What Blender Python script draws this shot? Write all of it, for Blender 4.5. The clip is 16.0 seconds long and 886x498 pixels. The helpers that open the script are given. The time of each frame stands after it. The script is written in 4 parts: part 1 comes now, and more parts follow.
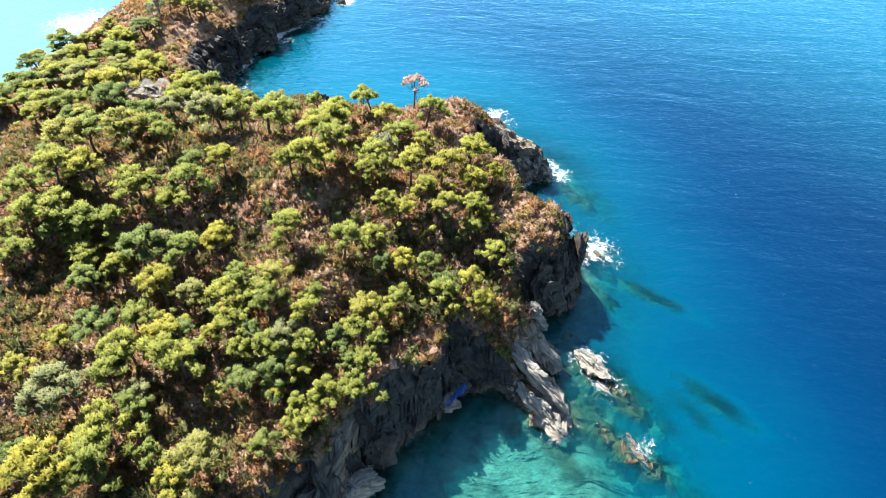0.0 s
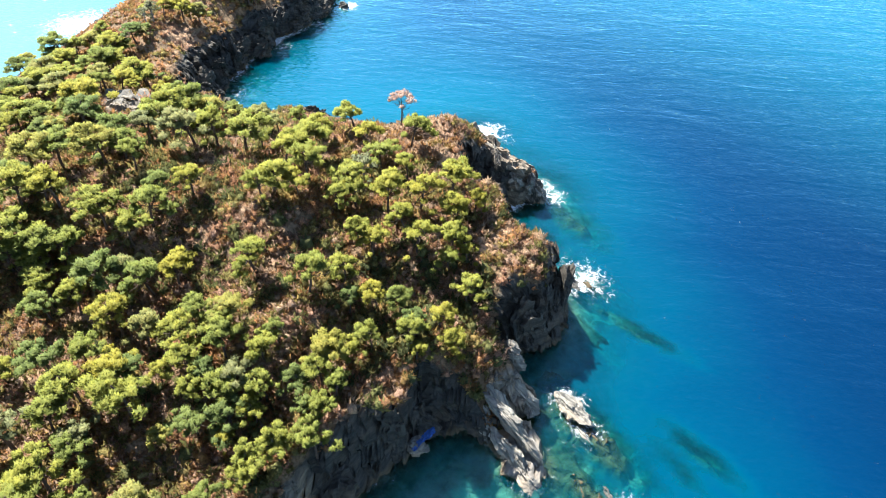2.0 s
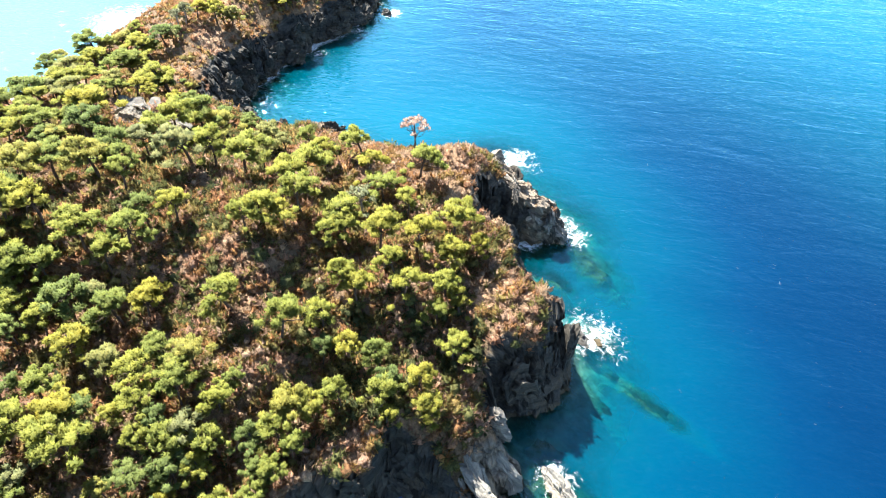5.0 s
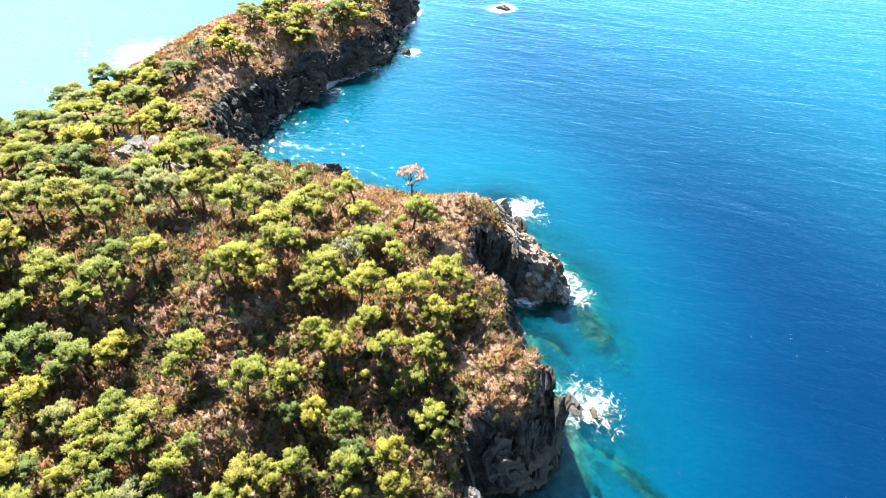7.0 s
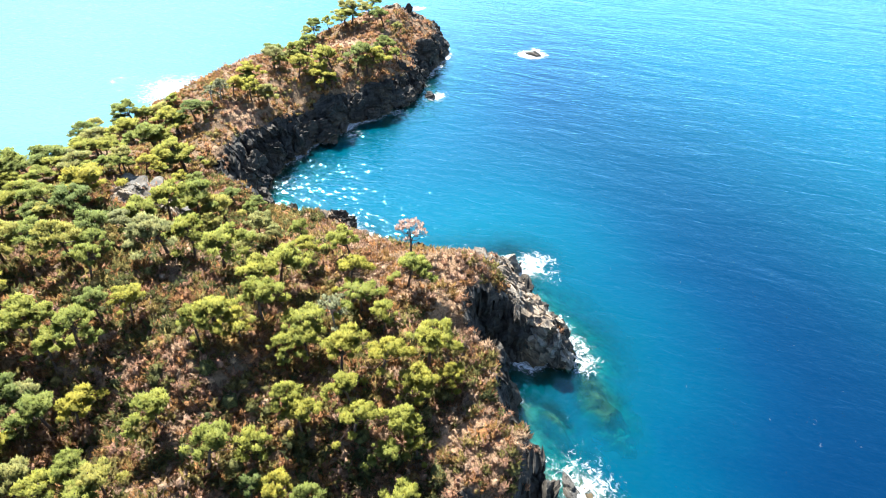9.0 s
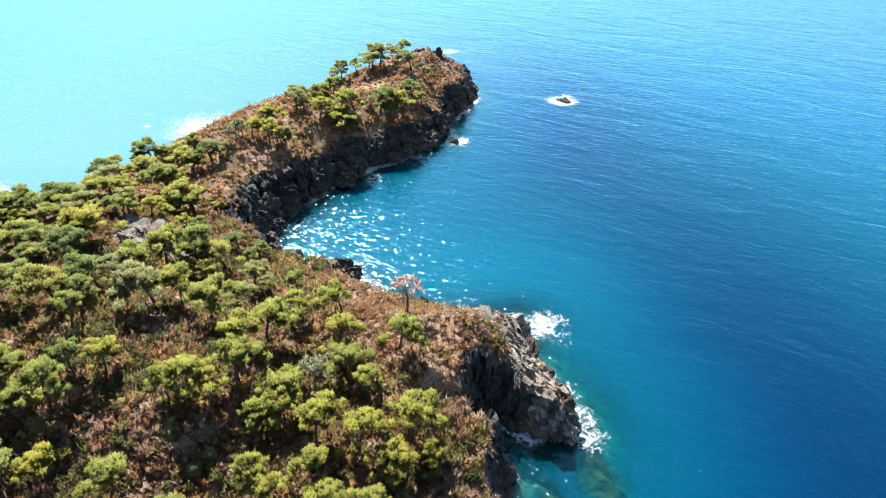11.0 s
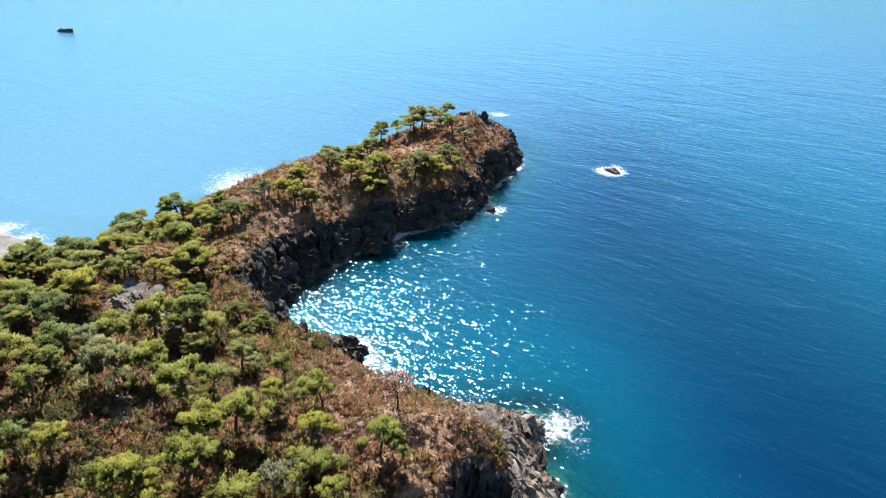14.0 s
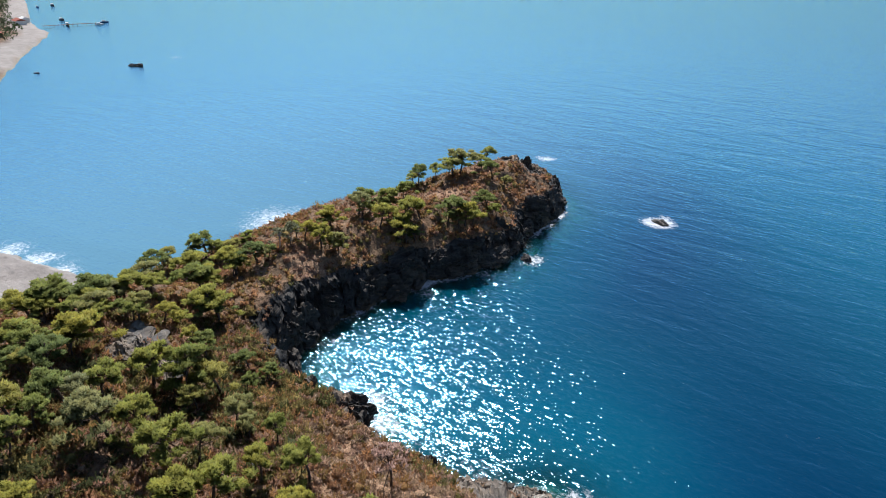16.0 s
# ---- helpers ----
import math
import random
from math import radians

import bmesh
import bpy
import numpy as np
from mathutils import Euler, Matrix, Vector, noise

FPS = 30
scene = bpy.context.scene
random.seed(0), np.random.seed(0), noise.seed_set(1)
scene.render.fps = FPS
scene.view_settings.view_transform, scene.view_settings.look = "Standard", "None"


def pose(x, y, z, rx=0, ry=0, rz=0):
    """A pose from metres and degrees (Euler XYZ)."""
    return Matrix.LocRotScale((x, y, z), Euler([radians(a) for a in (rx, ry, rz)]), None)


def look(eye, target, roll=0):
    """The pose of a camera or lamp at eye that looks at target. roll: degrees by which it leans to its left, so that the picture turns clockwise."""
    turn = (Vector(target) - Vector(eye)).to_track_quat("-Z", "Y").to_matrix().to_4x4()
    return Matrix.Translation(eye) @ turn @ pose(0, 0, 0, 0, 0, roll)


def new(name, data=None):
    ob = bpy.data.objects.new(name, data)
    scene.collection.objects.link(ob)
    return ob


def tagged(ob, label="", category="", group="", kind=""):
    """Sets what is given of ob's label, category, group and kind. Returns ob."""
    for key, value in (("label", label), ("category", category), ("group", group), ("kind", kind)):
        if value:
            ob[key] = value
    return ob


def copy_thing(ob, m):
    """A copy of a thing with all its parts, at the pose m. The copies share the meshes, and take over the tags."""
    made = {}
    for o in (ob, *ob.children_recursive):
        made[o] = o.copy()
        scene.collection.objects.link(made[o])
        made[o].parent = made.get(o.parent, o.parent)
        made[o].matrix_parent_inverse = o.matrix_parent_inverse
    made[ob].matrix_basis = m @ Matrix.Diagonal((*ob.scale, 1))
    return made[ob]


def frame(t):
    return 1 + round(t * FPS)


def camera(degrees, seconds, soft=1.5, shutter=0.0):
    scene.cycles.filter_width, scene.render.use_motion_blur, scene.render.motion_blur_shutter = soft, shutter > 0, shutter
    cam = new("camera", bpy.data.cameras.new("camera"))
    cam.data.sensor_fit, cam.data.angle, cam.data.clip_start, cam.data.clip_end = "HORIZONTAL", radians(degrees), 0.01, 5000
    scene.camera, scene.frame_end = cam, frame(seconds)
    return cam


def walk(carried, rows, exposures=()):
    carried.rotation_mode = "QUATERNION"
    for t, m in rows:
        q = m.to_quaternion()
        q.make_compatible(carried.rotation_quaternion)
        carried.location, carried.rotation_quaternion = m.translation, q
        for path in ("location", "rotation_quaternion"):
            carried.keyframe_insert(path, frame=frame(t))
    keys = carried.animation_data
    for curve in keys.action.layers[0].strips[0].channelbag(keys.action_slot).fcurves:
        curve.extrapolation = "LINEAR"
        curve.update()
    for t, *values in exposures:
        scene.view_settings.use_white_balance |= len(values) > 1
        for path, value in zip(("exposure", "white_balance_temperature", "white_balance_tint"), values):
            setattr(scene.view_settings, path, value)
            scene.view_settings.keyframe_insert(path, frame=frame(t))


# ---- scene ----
cam = camera(67.6, 16.0, soft=1.0)
PATH = [
    (0, (-2.346, -12.332, 77.881), (-3.056, -11.003, 76.566), -0.1),
    (0.5, (-1.908, -9.893, 77.893), (-2.627, -8.572, 76.575), -0.0),
    (1, (-1.362, -7.589, 77.925), (-2.094, -6.276, 76.606), -0.0),
    (1.5, (-0.833, -5.298, 77.951), (-1.578, -3.992, 76.633), -0.0),
    (2, (-0.459, -2.904, 78.034), (-1.216, -1.608, 76.712), 0.0),
    (2.5, (-0.212, -0.511, 78.101), (-0.991, 0.769, 76.776), 0.0),
    (3, (0.027, 1.812, 78.145), (-0.793, 3.064, 76.818), -0.0),
    (5.5, (1.284, 12.744, 78.273), (0.371, 13.933, 76.948), 0.0),
    (6, (1.508, 15.037, 78.294), (0.566, 16.223, 76.989), 0.0),
    (6.5, (1.676, 17.349, 78.286), (0.703, 18.531, 77.0), 0.0),
    (7, (1.881, 19.431, 78.229), (0.877, 20.611, 76.965), 0.0),
    (7.5, (2.004, 21.616, 78.27), (0.969, 22.792, 77.026), 0.0),
    (8, (2.129, 23.826, 78.265), (1.062, 24.994, 77.041), 0.0),
    (8.5, (2.272, 26.035, 78.235), (1.172, 27.194, 77.032), 0.0),
    (9, (2.396, 28.113, 78.173), (1.264, 29.262, 76.99), -0.0),
    (11.5, (1.688, 39.159, 77.978), (0.399, 40.249, 76.905), -0.1),
    (12, (1.229, 41.333, 77.876), (-0.09, 42.409, 76.826), -0.1),
    (12.5, (0.814, 43.438, 77.83), (-0.534, 44.499, 76.801), -0.0),
    (13, (0.267, 45.537, 77.803), (-1.108, 46.583, 76.794), 0.0),
    (13.5, (-0.257, 47.76, 77.755), (-1.663, 48.786, 76.769), 0.1),
    (14, (-0.976, 50.345, 77.756), (-2.412, 51.35, 76.793), 0.1),
    (14.5, (-1.728, 53.009, 77.791), (-3.197, 53.988, 76.851), 0.0),
    (15, (-2.208, 55.387, 77.734), (-3.711, 56.335, 76.817), 0.0),
    (15.5, (-2.795, 57.65, 77.712), (-4.332, 58.567, 76.818), 0.0),
    (16, (-3.676, 59.822, 77.74), (-5.245, 60.707, 76.871), -0.0),
]
walk(cam, [(t, look(eye, target, roll)) for t, eye, target, roll in PATH],
     exposures=[(0, 1.95, 6150, 7), (3, 2.05, 6200, 7), (5.5, 2.25, 6250, 7), (7.5, 2.2, 6250, 8), (9, 2.0, 6200, 8), (12.5, 1.2, 6050, 12), (15, 0.74, 6000, 13), (16, 0.42, 5950, 14)])

# ---- light ----
SUN_AZ, SUN_EL = -68.0, 48.5
sun_way = Vector((math.sin(radians(SUN_AZ)) * math.cos(radians(SUN_EL)),
                  math.cos(radians(SUN_AZ)) * math.cos(radians(SUN_EL)), math.sin(radians(SUN_EL))))
world = bpy.data.worlds.new("sky")
scene.world = world
world.use_nodes = True
wn = world.node_tree
sky = wn.nodes.new("ShaderNodeTexSky")
sky.sky_type = "NISHITA"
sky.sun_disc = False
sky.sun_elevation = radians(SUN_EL)
sky.sun_rotation = radians(SUN_AZ)
sky.air_density, sky.dust_density, sky.ozone_density = 1.2, 0.7, 2.0
wn.nodes["Background"].inputs["Strength"].default_value = 0.064
wn.links.new(sky.outputs["Color"], wn.nodes["Background"].inputs["Color"])
sun = new("sun", bpy.data.lights.new("sun", "SUN"))
sun.data.energy, sun.data.angle, sun.data.color = 5.0, radians(0.53), (1.0, 0.94, 0.84)
sun.matrix_world = look(sun_way * 300, (0, 0, 0))


# ---- noise on arrays ----
def lattice(ix, iy, iz, seed):
    h = (ix * 374761393 + iy * 668265263 + iz * 2147483647 + seed * 1274126177) & 0xFFFFFFFF
    h = ((h ^ (h >> 13)) * 1274126177) & 0xFFFFFFFF
    h = ((h ^ (h >> 16)) * 2246822519) & 0xFFFFFFFF
    return ((h ^ (h >> 15)) & 0xFFFFFF) / 0xFFFFFF * 2.0 - 1.0


def value_noise(x, y, z=0.0, seed=0):
    """Smooth noise in -1..1 for arrays of places."""
    x, y, z = np.broadcast_arrays(np.asarray(x, float), np.asarray(y, float), np.asarray(z, float))
    fx, fy, fz = np.floor(x), np.floor(y), np.floor(z)
    ix, iy, iz = fx.astype(np.int64), fy.astype(np.int64), fz.astype(np.int64)
    ux, uy, uz = (u * u * u * (u * (u * 6 - 15) + 10) for u in (x - fx, y - fy, z - fz))
    out = 0.0
    for a in (0, 1):
        for b in (0, 1):
            for c in (0, 1):
                w = (ux if a else 1 - ux) * (uy if b else 1 - uy) * (uz if c else 1 - uz)
                out = out + w * lattice(ix + a, iy + b, iz + c, seed)
    return out


def fbm(x, y, z=0.0, seed=0, octaves=4, ridged=False):
    total, amp, norm = 0.0, 1.0, 0.0
    for n in range(octaves):
        v = value_noise(x * 2.03**n, y * 2.03**n, np.asarray(z) * 2.03**n, seed + n * 17)
        total = total + amp * ((1 - 2 * np.abs(v)) if ridged else v)
        norm, amp = norm + amp, amp * 0.5
    return total / norm


def cells(x, y, z, seed=0):
    """A random value in -1..1 for the nearest of scattered cell centres: blocks with clean edges."""
    fx, fy, fz = (np.floor(v).astype(np.int64) for v in (x, y, z))
    best, value = np.full(x.shape, 1e9), np.zeros(x.shape)
    for a in (-1, 0, 1):
        for b in (-1, 0, 1):
            for c in (-1, 0, 1):
                i, j, k = fx + a, fy + b, fz + c
                far = ((i + 0.5 + 0.42 * lattice(i, j, k, seed) - x) ** 2 + (j + 0.5 + 0.42 * lattice(i, j, k, seed + 1) - y) ** 2
                       + (k + 0.5 + 0.42 * lattice(i, j, k, seed + 2) - z) ** 2)
                near = far < best
                best, value = np.where(near, far, best), np.where(near, lattice(i, j, k, seed + 3), value)
    return value


def smooth(t):
    t = np.clip(t, 0, 1)
    return t * t * (3 - 2 * t)


# ---- plan of the coast ----
COAST_FRONT = [
    (-60, -600), (-44, -60), (-38, -20), (-34, 5), (-31.5, 20), (-32, 23), (-30.5, 27.5), (-29, 31.5), (-27.3, 36), (-27.0, 41),
    (-23.5, 43), (-19, 42.3), (-15.5, 40.6), (-11.6, 41.3), (-12.2, 44.5), (-14.5, 46.3), (-18.8, 48.4), (-16.0, 51.0),
    (-21.5, 54), (-24.2, 57), (-19.8, 62), (-19.2, 67.5), (-22, 73.5), (-27, 76), (-31, 77.5), (-35, 80.5), (-37.6, 84.0),
    (-40.5, 83.8), (-43.5, 85.0), (-46.2, 86.6), (-47.4, 88.0), (-46.2, 89.6), (-44.4, 90.2), (-42.0, 90.4), (-38.6, 92.0), (-35.4, 95.6), (-39.5, 100), (-44.5, 101.2), (-51, 103.3),
    (-54.2, 103.6), (-55.4, 106.6), (-58.0, 109.6), (-61.2, 110.2), (-64.5, 105.2), (-68, 100.2), (-72.5, 96.2), (-77, 93), (-81.5, 90.6),
    (-85, 90.2), (-88, 92.4), (-91.2, 91.8), (-91.8, 88.4), (-95, 86.6), (-101, 86.6), (-107, 87.4), (-113, 86)]
COAST_FAR = [
    (-117.5, 91.5), (-120.6, 96), (-123.5, 104), (-126.5, 111), (-127.4, 121), (-129.3, 127), (-128, 133), (-129.2, 141),
    (-128.0, 147.5), (-131.0, 153), (-138, 163), (-142, 171), (-146, 179.5), (-151, 186), (-162, 193), (-173, 196),
    (-181, 191), (-184, 180), (-180, 160), (-178, 140), (-176, 120), (-174, 105), (-170, 92), (-164, 78), (-164, 66),
    (-176, 52), (-189, 42.5), (-200, 34.5), (-240, 12), (-300, 0), (-380, 6), (-458, 27), (-560, 41), (-625, 52), (-670, 57.5),
    (-700, 50), (-760, 44), (-1013, 38), (-1500, 70), (-2600, 300), (-4400, 900), (-4400, -600)]
COAST = np.array(COAST_FRONT + COAST_FAR, float)


def polygon_distance(x, y, ring):
    """Distance from places to a ring, positive inside."""
    px, py = x.ravel(), y.ravel()
    best, inside = np.full(px.shape, 1e12), np.zeros(px.shape, bool)
    for (ax, ay), (bx, by) in zip(ring, np.roll(ring, -1, axis=0)):
        ex, ey = bx - ax, by - ay
        u = np.clip(((px - ax) * ex + (py - ay) * ey) / (ex * ex + ey * ey), 0, 1)
        best = np.minimum(best, (px - ax - u * ex) ** 2 + (py - ay - u * ey) ** 2)
        if ay != by:
            cross = (ay > py) != (by > py)
            inside ^= cross & (px < ex * (py - ay) / ey + ax)
    return (np.where(inside, 1, -1) * np.sqrt(best)).reshape(x.shape)


# Knolls: x, y, height of the ground, height of the cliff at the shore nearby.
KNOLLS_NEAR = [
    (-55, 88.5, 13, 7), (-51, 80, 16, 14), (-49, 94.5, 8.5, 8.5), (-46, 92.8, 9, 9), (-56, 101, 8, 8),
    (-46, 8, 12, 10.5), (-40, 22, 11.5, 10.5), (-38, 33, 11.5, 10.5), (-33, 46, 12.5, 11), (-27, 64, 13, 12), (-33, 71, 13.5, 11),
    (-45, 58, 17, 9), (-45, 79, 16, 13.5), (-41, 93, 8, 7.5), (-37, 96, 5.5, 5), (-52, 99, 8, 7.5), (-58, 104, 7, 6),
    (-61, 84.5, 17, 4), (-64, 75, 17.5, 6), (-75, 86, 11, 8), (-86, 86.5, 9, 8), (-96, 83, 8.5, 6), (-14, 43, 0.8, 0.8),
    (-19, 47, 1.4, 1.4), (-25, 49, 11, 10.5)]
KNOLLS_HILL = [
    (-84, 75, 14, 5), (-62, 52, 20.5, 8), (-78, 46, 21.5, 8), (-60, 24, 13.5, 8), (-78, 24, 14, 8), (-86, 34, 20, 8),
    (-104, 48, 20.5, 6), (-107, 62, 19.5, 6), (-111, 77, 10.5, 8), (-119, 86, 11.5, 10.5), (-50, 35, 16.5, 9), (-110, 10, 14, 5),
    (-130, 62, 12, 4), (-125, 35, 12, 4), (-150, 78, 7.5, 4)]
KNOLLS_FAR = [
    (-134, 98, 13.5, 8), (-146, 98, 12.5, 5), (-141, 118, 13.5, 7.5), (-153, 120, 11.5, 5), (-149, 140, 13.5, 7), (-160, 138, 10.5, 5),
    (-160, 157, 13.5, 7), (-166, 172, 14, 7), (-172, 187, 8.5, 5), (-168, 58, 2.2, 0.4), (-178, 40, 2.0, 0.3), (-191, 31, 2.2, 0.3), (-172, 48, 2.0, 0.3), (-207, 20, 2.4, 0.3), (-200, 10, 2.5, 0.4), (-260, -20, 3, 0.4),
    (-560, 10, 3, 0.4), (-700, 20, 2.5, 0.4), (-1000, 0, 3, 0.4), (-300, -300, 30, 2), (-900, -300, 30, 2)]
KNOLLS = np.array(KNOLLS_NEAR + KNOLLS_HILL + KNOLLS_FAR, float)
# Reefs under water: x, y, half length, half width, heading in degrees, top.
REEFS = [(-10, 51.8, 9.5, 2.8, -24, -0.25), (-4, 42.2, 8.5, 2.2, -16, -0.25), (5, 55.5, 5, 1.6, -20, -1.6), (-10.5, 72.5, 6.5, 1.3, -10, -0.9), (-9, 46, 6, 2.0, -35, -1.2),
         (-30, 94, 9, 3.5, -30, -1.3), (-17, 57.8, 3.5, 1.2, 30, -0.8), (-12, 39, 5, 1.8, -40, -1.0), (3, 52, 5, 1.4, -30, -2.5),
         (-31, 86, 3.5, 1.5, -20, -1.2), (6, 38, 4, 1.5, -20, -2.0), (-20, 78.5, 4, 2.0, -25, -0.3)]


# Bare rock above the surf: x, y, reach.
BARE = [(-57.5, 99, 7), (-63, 99.5, 4), (-39, 95.5, 6), (-44, 97.5, 6), (-49, 99.5, 6.5), (-54, 101.5, 6), (-58.5, 106.5, 6.5), (-62, 103.5, 5), (-13.5, 43.5, 5.5), (-18.5, 48.5, 4),
        (-88.5, 90.5, 4.5), (-84.5, 88.5, 2.5), (-104, 60.5, 4.5), (-97.5, 64.6, 3), (-168, 180, 10), (-31, 21, 4)]


# Open dry ground with few shrubs: x, y, reach.
DRY = [(-58, 81, 13), (-66, 85, 9), (-50, 82, 8), (-76, 86, 8), (-104, 63, 7), (-152, 142, 7), (-163, 163, 7), (-131, 97, 6), (-30, 67, 6)]


# Crest of the cape and of the ridge behind the inlet: x, y, height. Beyond it the ground falls to the cove.
CREST = np.array([(-30, 97, 2.0), (-36.2, 95.2, 5.5), (-38.5, 94.8, 7.5), (-43, 94.2, 8.6), (-47, 94.4, 9.6), (-50.5, 95.4, 9.2), (-53.5, 97.6, 9.6),
                  (-56.8, 99.8, 8.6), (-60, 96.2, 9.4), (-63, 91.0, 11.4), (-69, 88.6, 11.0), (-76, 86.8, 9.8), (-84, 87.6, 9.0), (-90, 89.0, 8.0), (-97, 84, 9.5), (-110, 81, 12)], float)


def shoulder(x, y):
    """Upper bound of the ground on the far side of the crest."""
    best, side, level = np.full(x.shape, 1e9), np.zeros(x.shape), np.zeros(x.shape)
    for (ax, ay, az), (bx, by, bz) in zip(CREST, CREST[1:]):
        ex, ey = bx - ax, by - ay
        u = np.clip(((x - ax) * ex + (y - ay) * ey) / (ex * ex + ey * ey), 0, 1)
        far = np.hypot(x - ax - u * ex, y - ay - u * ey)
        near = far < best
        best = np.where(near, far, best)
        side = np.where(near, (x - ax) * ey - (y - ay) * ex, side)
        level = np.where(near, az + u * (bz - az), level)
    fall = level + 0.5 * fbm(x * 0.3, y * 0.3, 0, 19, 3) - 1.02 * np.maximum(best - 0.6, 0)
    return np.where((side > 0) & (x > -112) & (x < -30), np.maximum(fall, 0.4), 1e3)


def land(x, y):
    """Height of the ground, distance inside the coast and rockiness."""
    wx = 1.5 * fbm(x * 0.16, y * 0.16, 0, 3, 4) + 0.5 * fbm(x * 0.7, y * 0.7, 0, 31, 2)
    wy = 1.5 * fbm(x * 0.16, y * 0.16, 0, 5, 4) + 0.5 * fbm(x * 0.7, y * 0.7, 0, 37, 2)
    d = polygon_distance(x + wx, y + wy, COAST)
    top, cliff, weight = 0.0, 0.0, 0.0
    for kx, ky, kz, kc in KNOLLS:
        w = 1.0 / ((x - kx) ** 2 + (y - ky) ** 2 + 16.0) ** 2
        top, cliff, weight = top + w * kz, cliff + w * kc, weight + w
    top, cliff = top / weight, cliff / weight
    top = top + 0.9 * fbm(x * 0.07, y * 0.07, 0, 11, 4)
    cliff = np.clip(cliff * (1 + 0.35 * fbm(x * 0.13, y * 0.13, 0, 21, 3)), 0.2, np.maximum(top, 0.3))
    width = cliff / np.where(x > -100, 3.8, 1.65) + 0.3
    up = cliff * smooth(d / width) + np.minimum(np.maximum(top - cliff, 0), np.maximum(d - width, 0) * 0.62)
    # the saddle above the inlet, which falls straight to the cove behind
    back = (x + 60) * -0.726 + (y - 84) * 0.687
    saddle = 15.5 - 0.78 * np.maximum(back, 0) + 0.25 * fbm(x * 0.25, y * 0.25, 0, 13, 3)
    near = np.exp(-(((x + 59) ** 2 + (y - 87) ** 2) / 130) ** 2) * smooth(d / 2.5)
    up = up + (np.clip(saddle, 0.5, 20) - up) * near
    up = np.where(d > 0, np.minimum(up, shoulder(x, y)), up)
    # ledges of tilted strata on the cliffs
    steep = smooth(1.25 - np.abs(d - width * 0.5) / np.maximum(width, 1.2))
    beds = fbm(x * 0.35 + y * 0.5, y * 0.12 - x * 0.1, 0, 51, 3, True)
    up = up + steep * beds * np.clip(cliff * 0.12, 0, 1.3) + 0.14 * fbm(x * 0.6, y * 0.6, 0, 61, 3)
    bed = np.maximum(-0.72 * np.maximum(-d, 0) ** 0.85 - 0.25, -16 + 0 * d) + 0.35 * fbm(x * 0.3, y * 0.3, 0, 71, 4)
    bed = np.maximum(bed, -1.4 - 0.30 * np.maximum(np.hypot(x + 14, y - 31) - 9, 0) + 0.3 * fbm(x * 0.3, y * 0.3, 0, 73, 3))
    reef = 0 * d
    for rx, ry, rl, rw, turn, rt in REEFS:
        c, s = math.cos(radians(turn)), math.sin(radians(turn))
        u, v = ((x - rx) * c + (y - ry) * s) / rl, (-(x - rx) * s + (y - ry) * c) / rw
        r = np.sqrt(u * u + v * v) + 0.35 * fbm(x * 0.5, y * 0.5, 0, 81, 3)
        reef = np.maximum(reef, 1 - smooth((r - 0.75) / 0.5))
        bed = np.maximum(bed, rt - 3.5 * np.maximum(r - 0.25, 0) ** 1.5 + 0.35 * fbm(x * 0.9, y * 0.9, 0, 87, 3))
    z = np.where(d > 0, np.maximum(up, -0.2), bed)
    rock = smooth((width * 1.25 - d) / np.maximum(width * 0.5, 0.5)) * smooth(cliff - 0.6)
    pale = 0 * d
    rock = np.where(d > 0, rock, np.maximum(0.6 * smooth((d + 5) / 4) * smooth(cliff - 0.6), reef))
    for bx, by, br in BARE:
        near = np.hypot(x - bx, y - by) + 1.6 * fbm(x * 0.3, y * 0.3, 0, 41, 3)
        zone = 1 - smooth((near - br * 0.75) / (br * 0.35))
        rock, pale = np.maximum(rock, zone), np.maximum(pale, zone)
    for bx, by, br in DRY:
        near = np.hypot(x - bx, y - by) + 3.0 * fbm(x * 0.15, y * 0.15, 0, 43, 3)
        pale = np.maximum(pale, 0.8 * (1 - rock) * (1 - smooth((near - br * 0.5) / (br * 0.6))))
    sand = smooth((1.3 - cliff) / 0.7) * smooth((z + 1.5) / 1.0) * smooth((26 - d) / 8)
    return z, d, rock, sand, pale


def halved(a):
    """The grid with a new row and column halfway between each two."""
    out = np.empty((a.shape[0] * 2 - 1, a.shape[1] * 2 - 1))
    out[::2, ::2] = a
    out[1::2, ::2] = (a[:-1] + a[1:]) / 2
    out[:, 1::2] = (out[:, :-1:2] + out[:, 2::2]) / 2
    return out


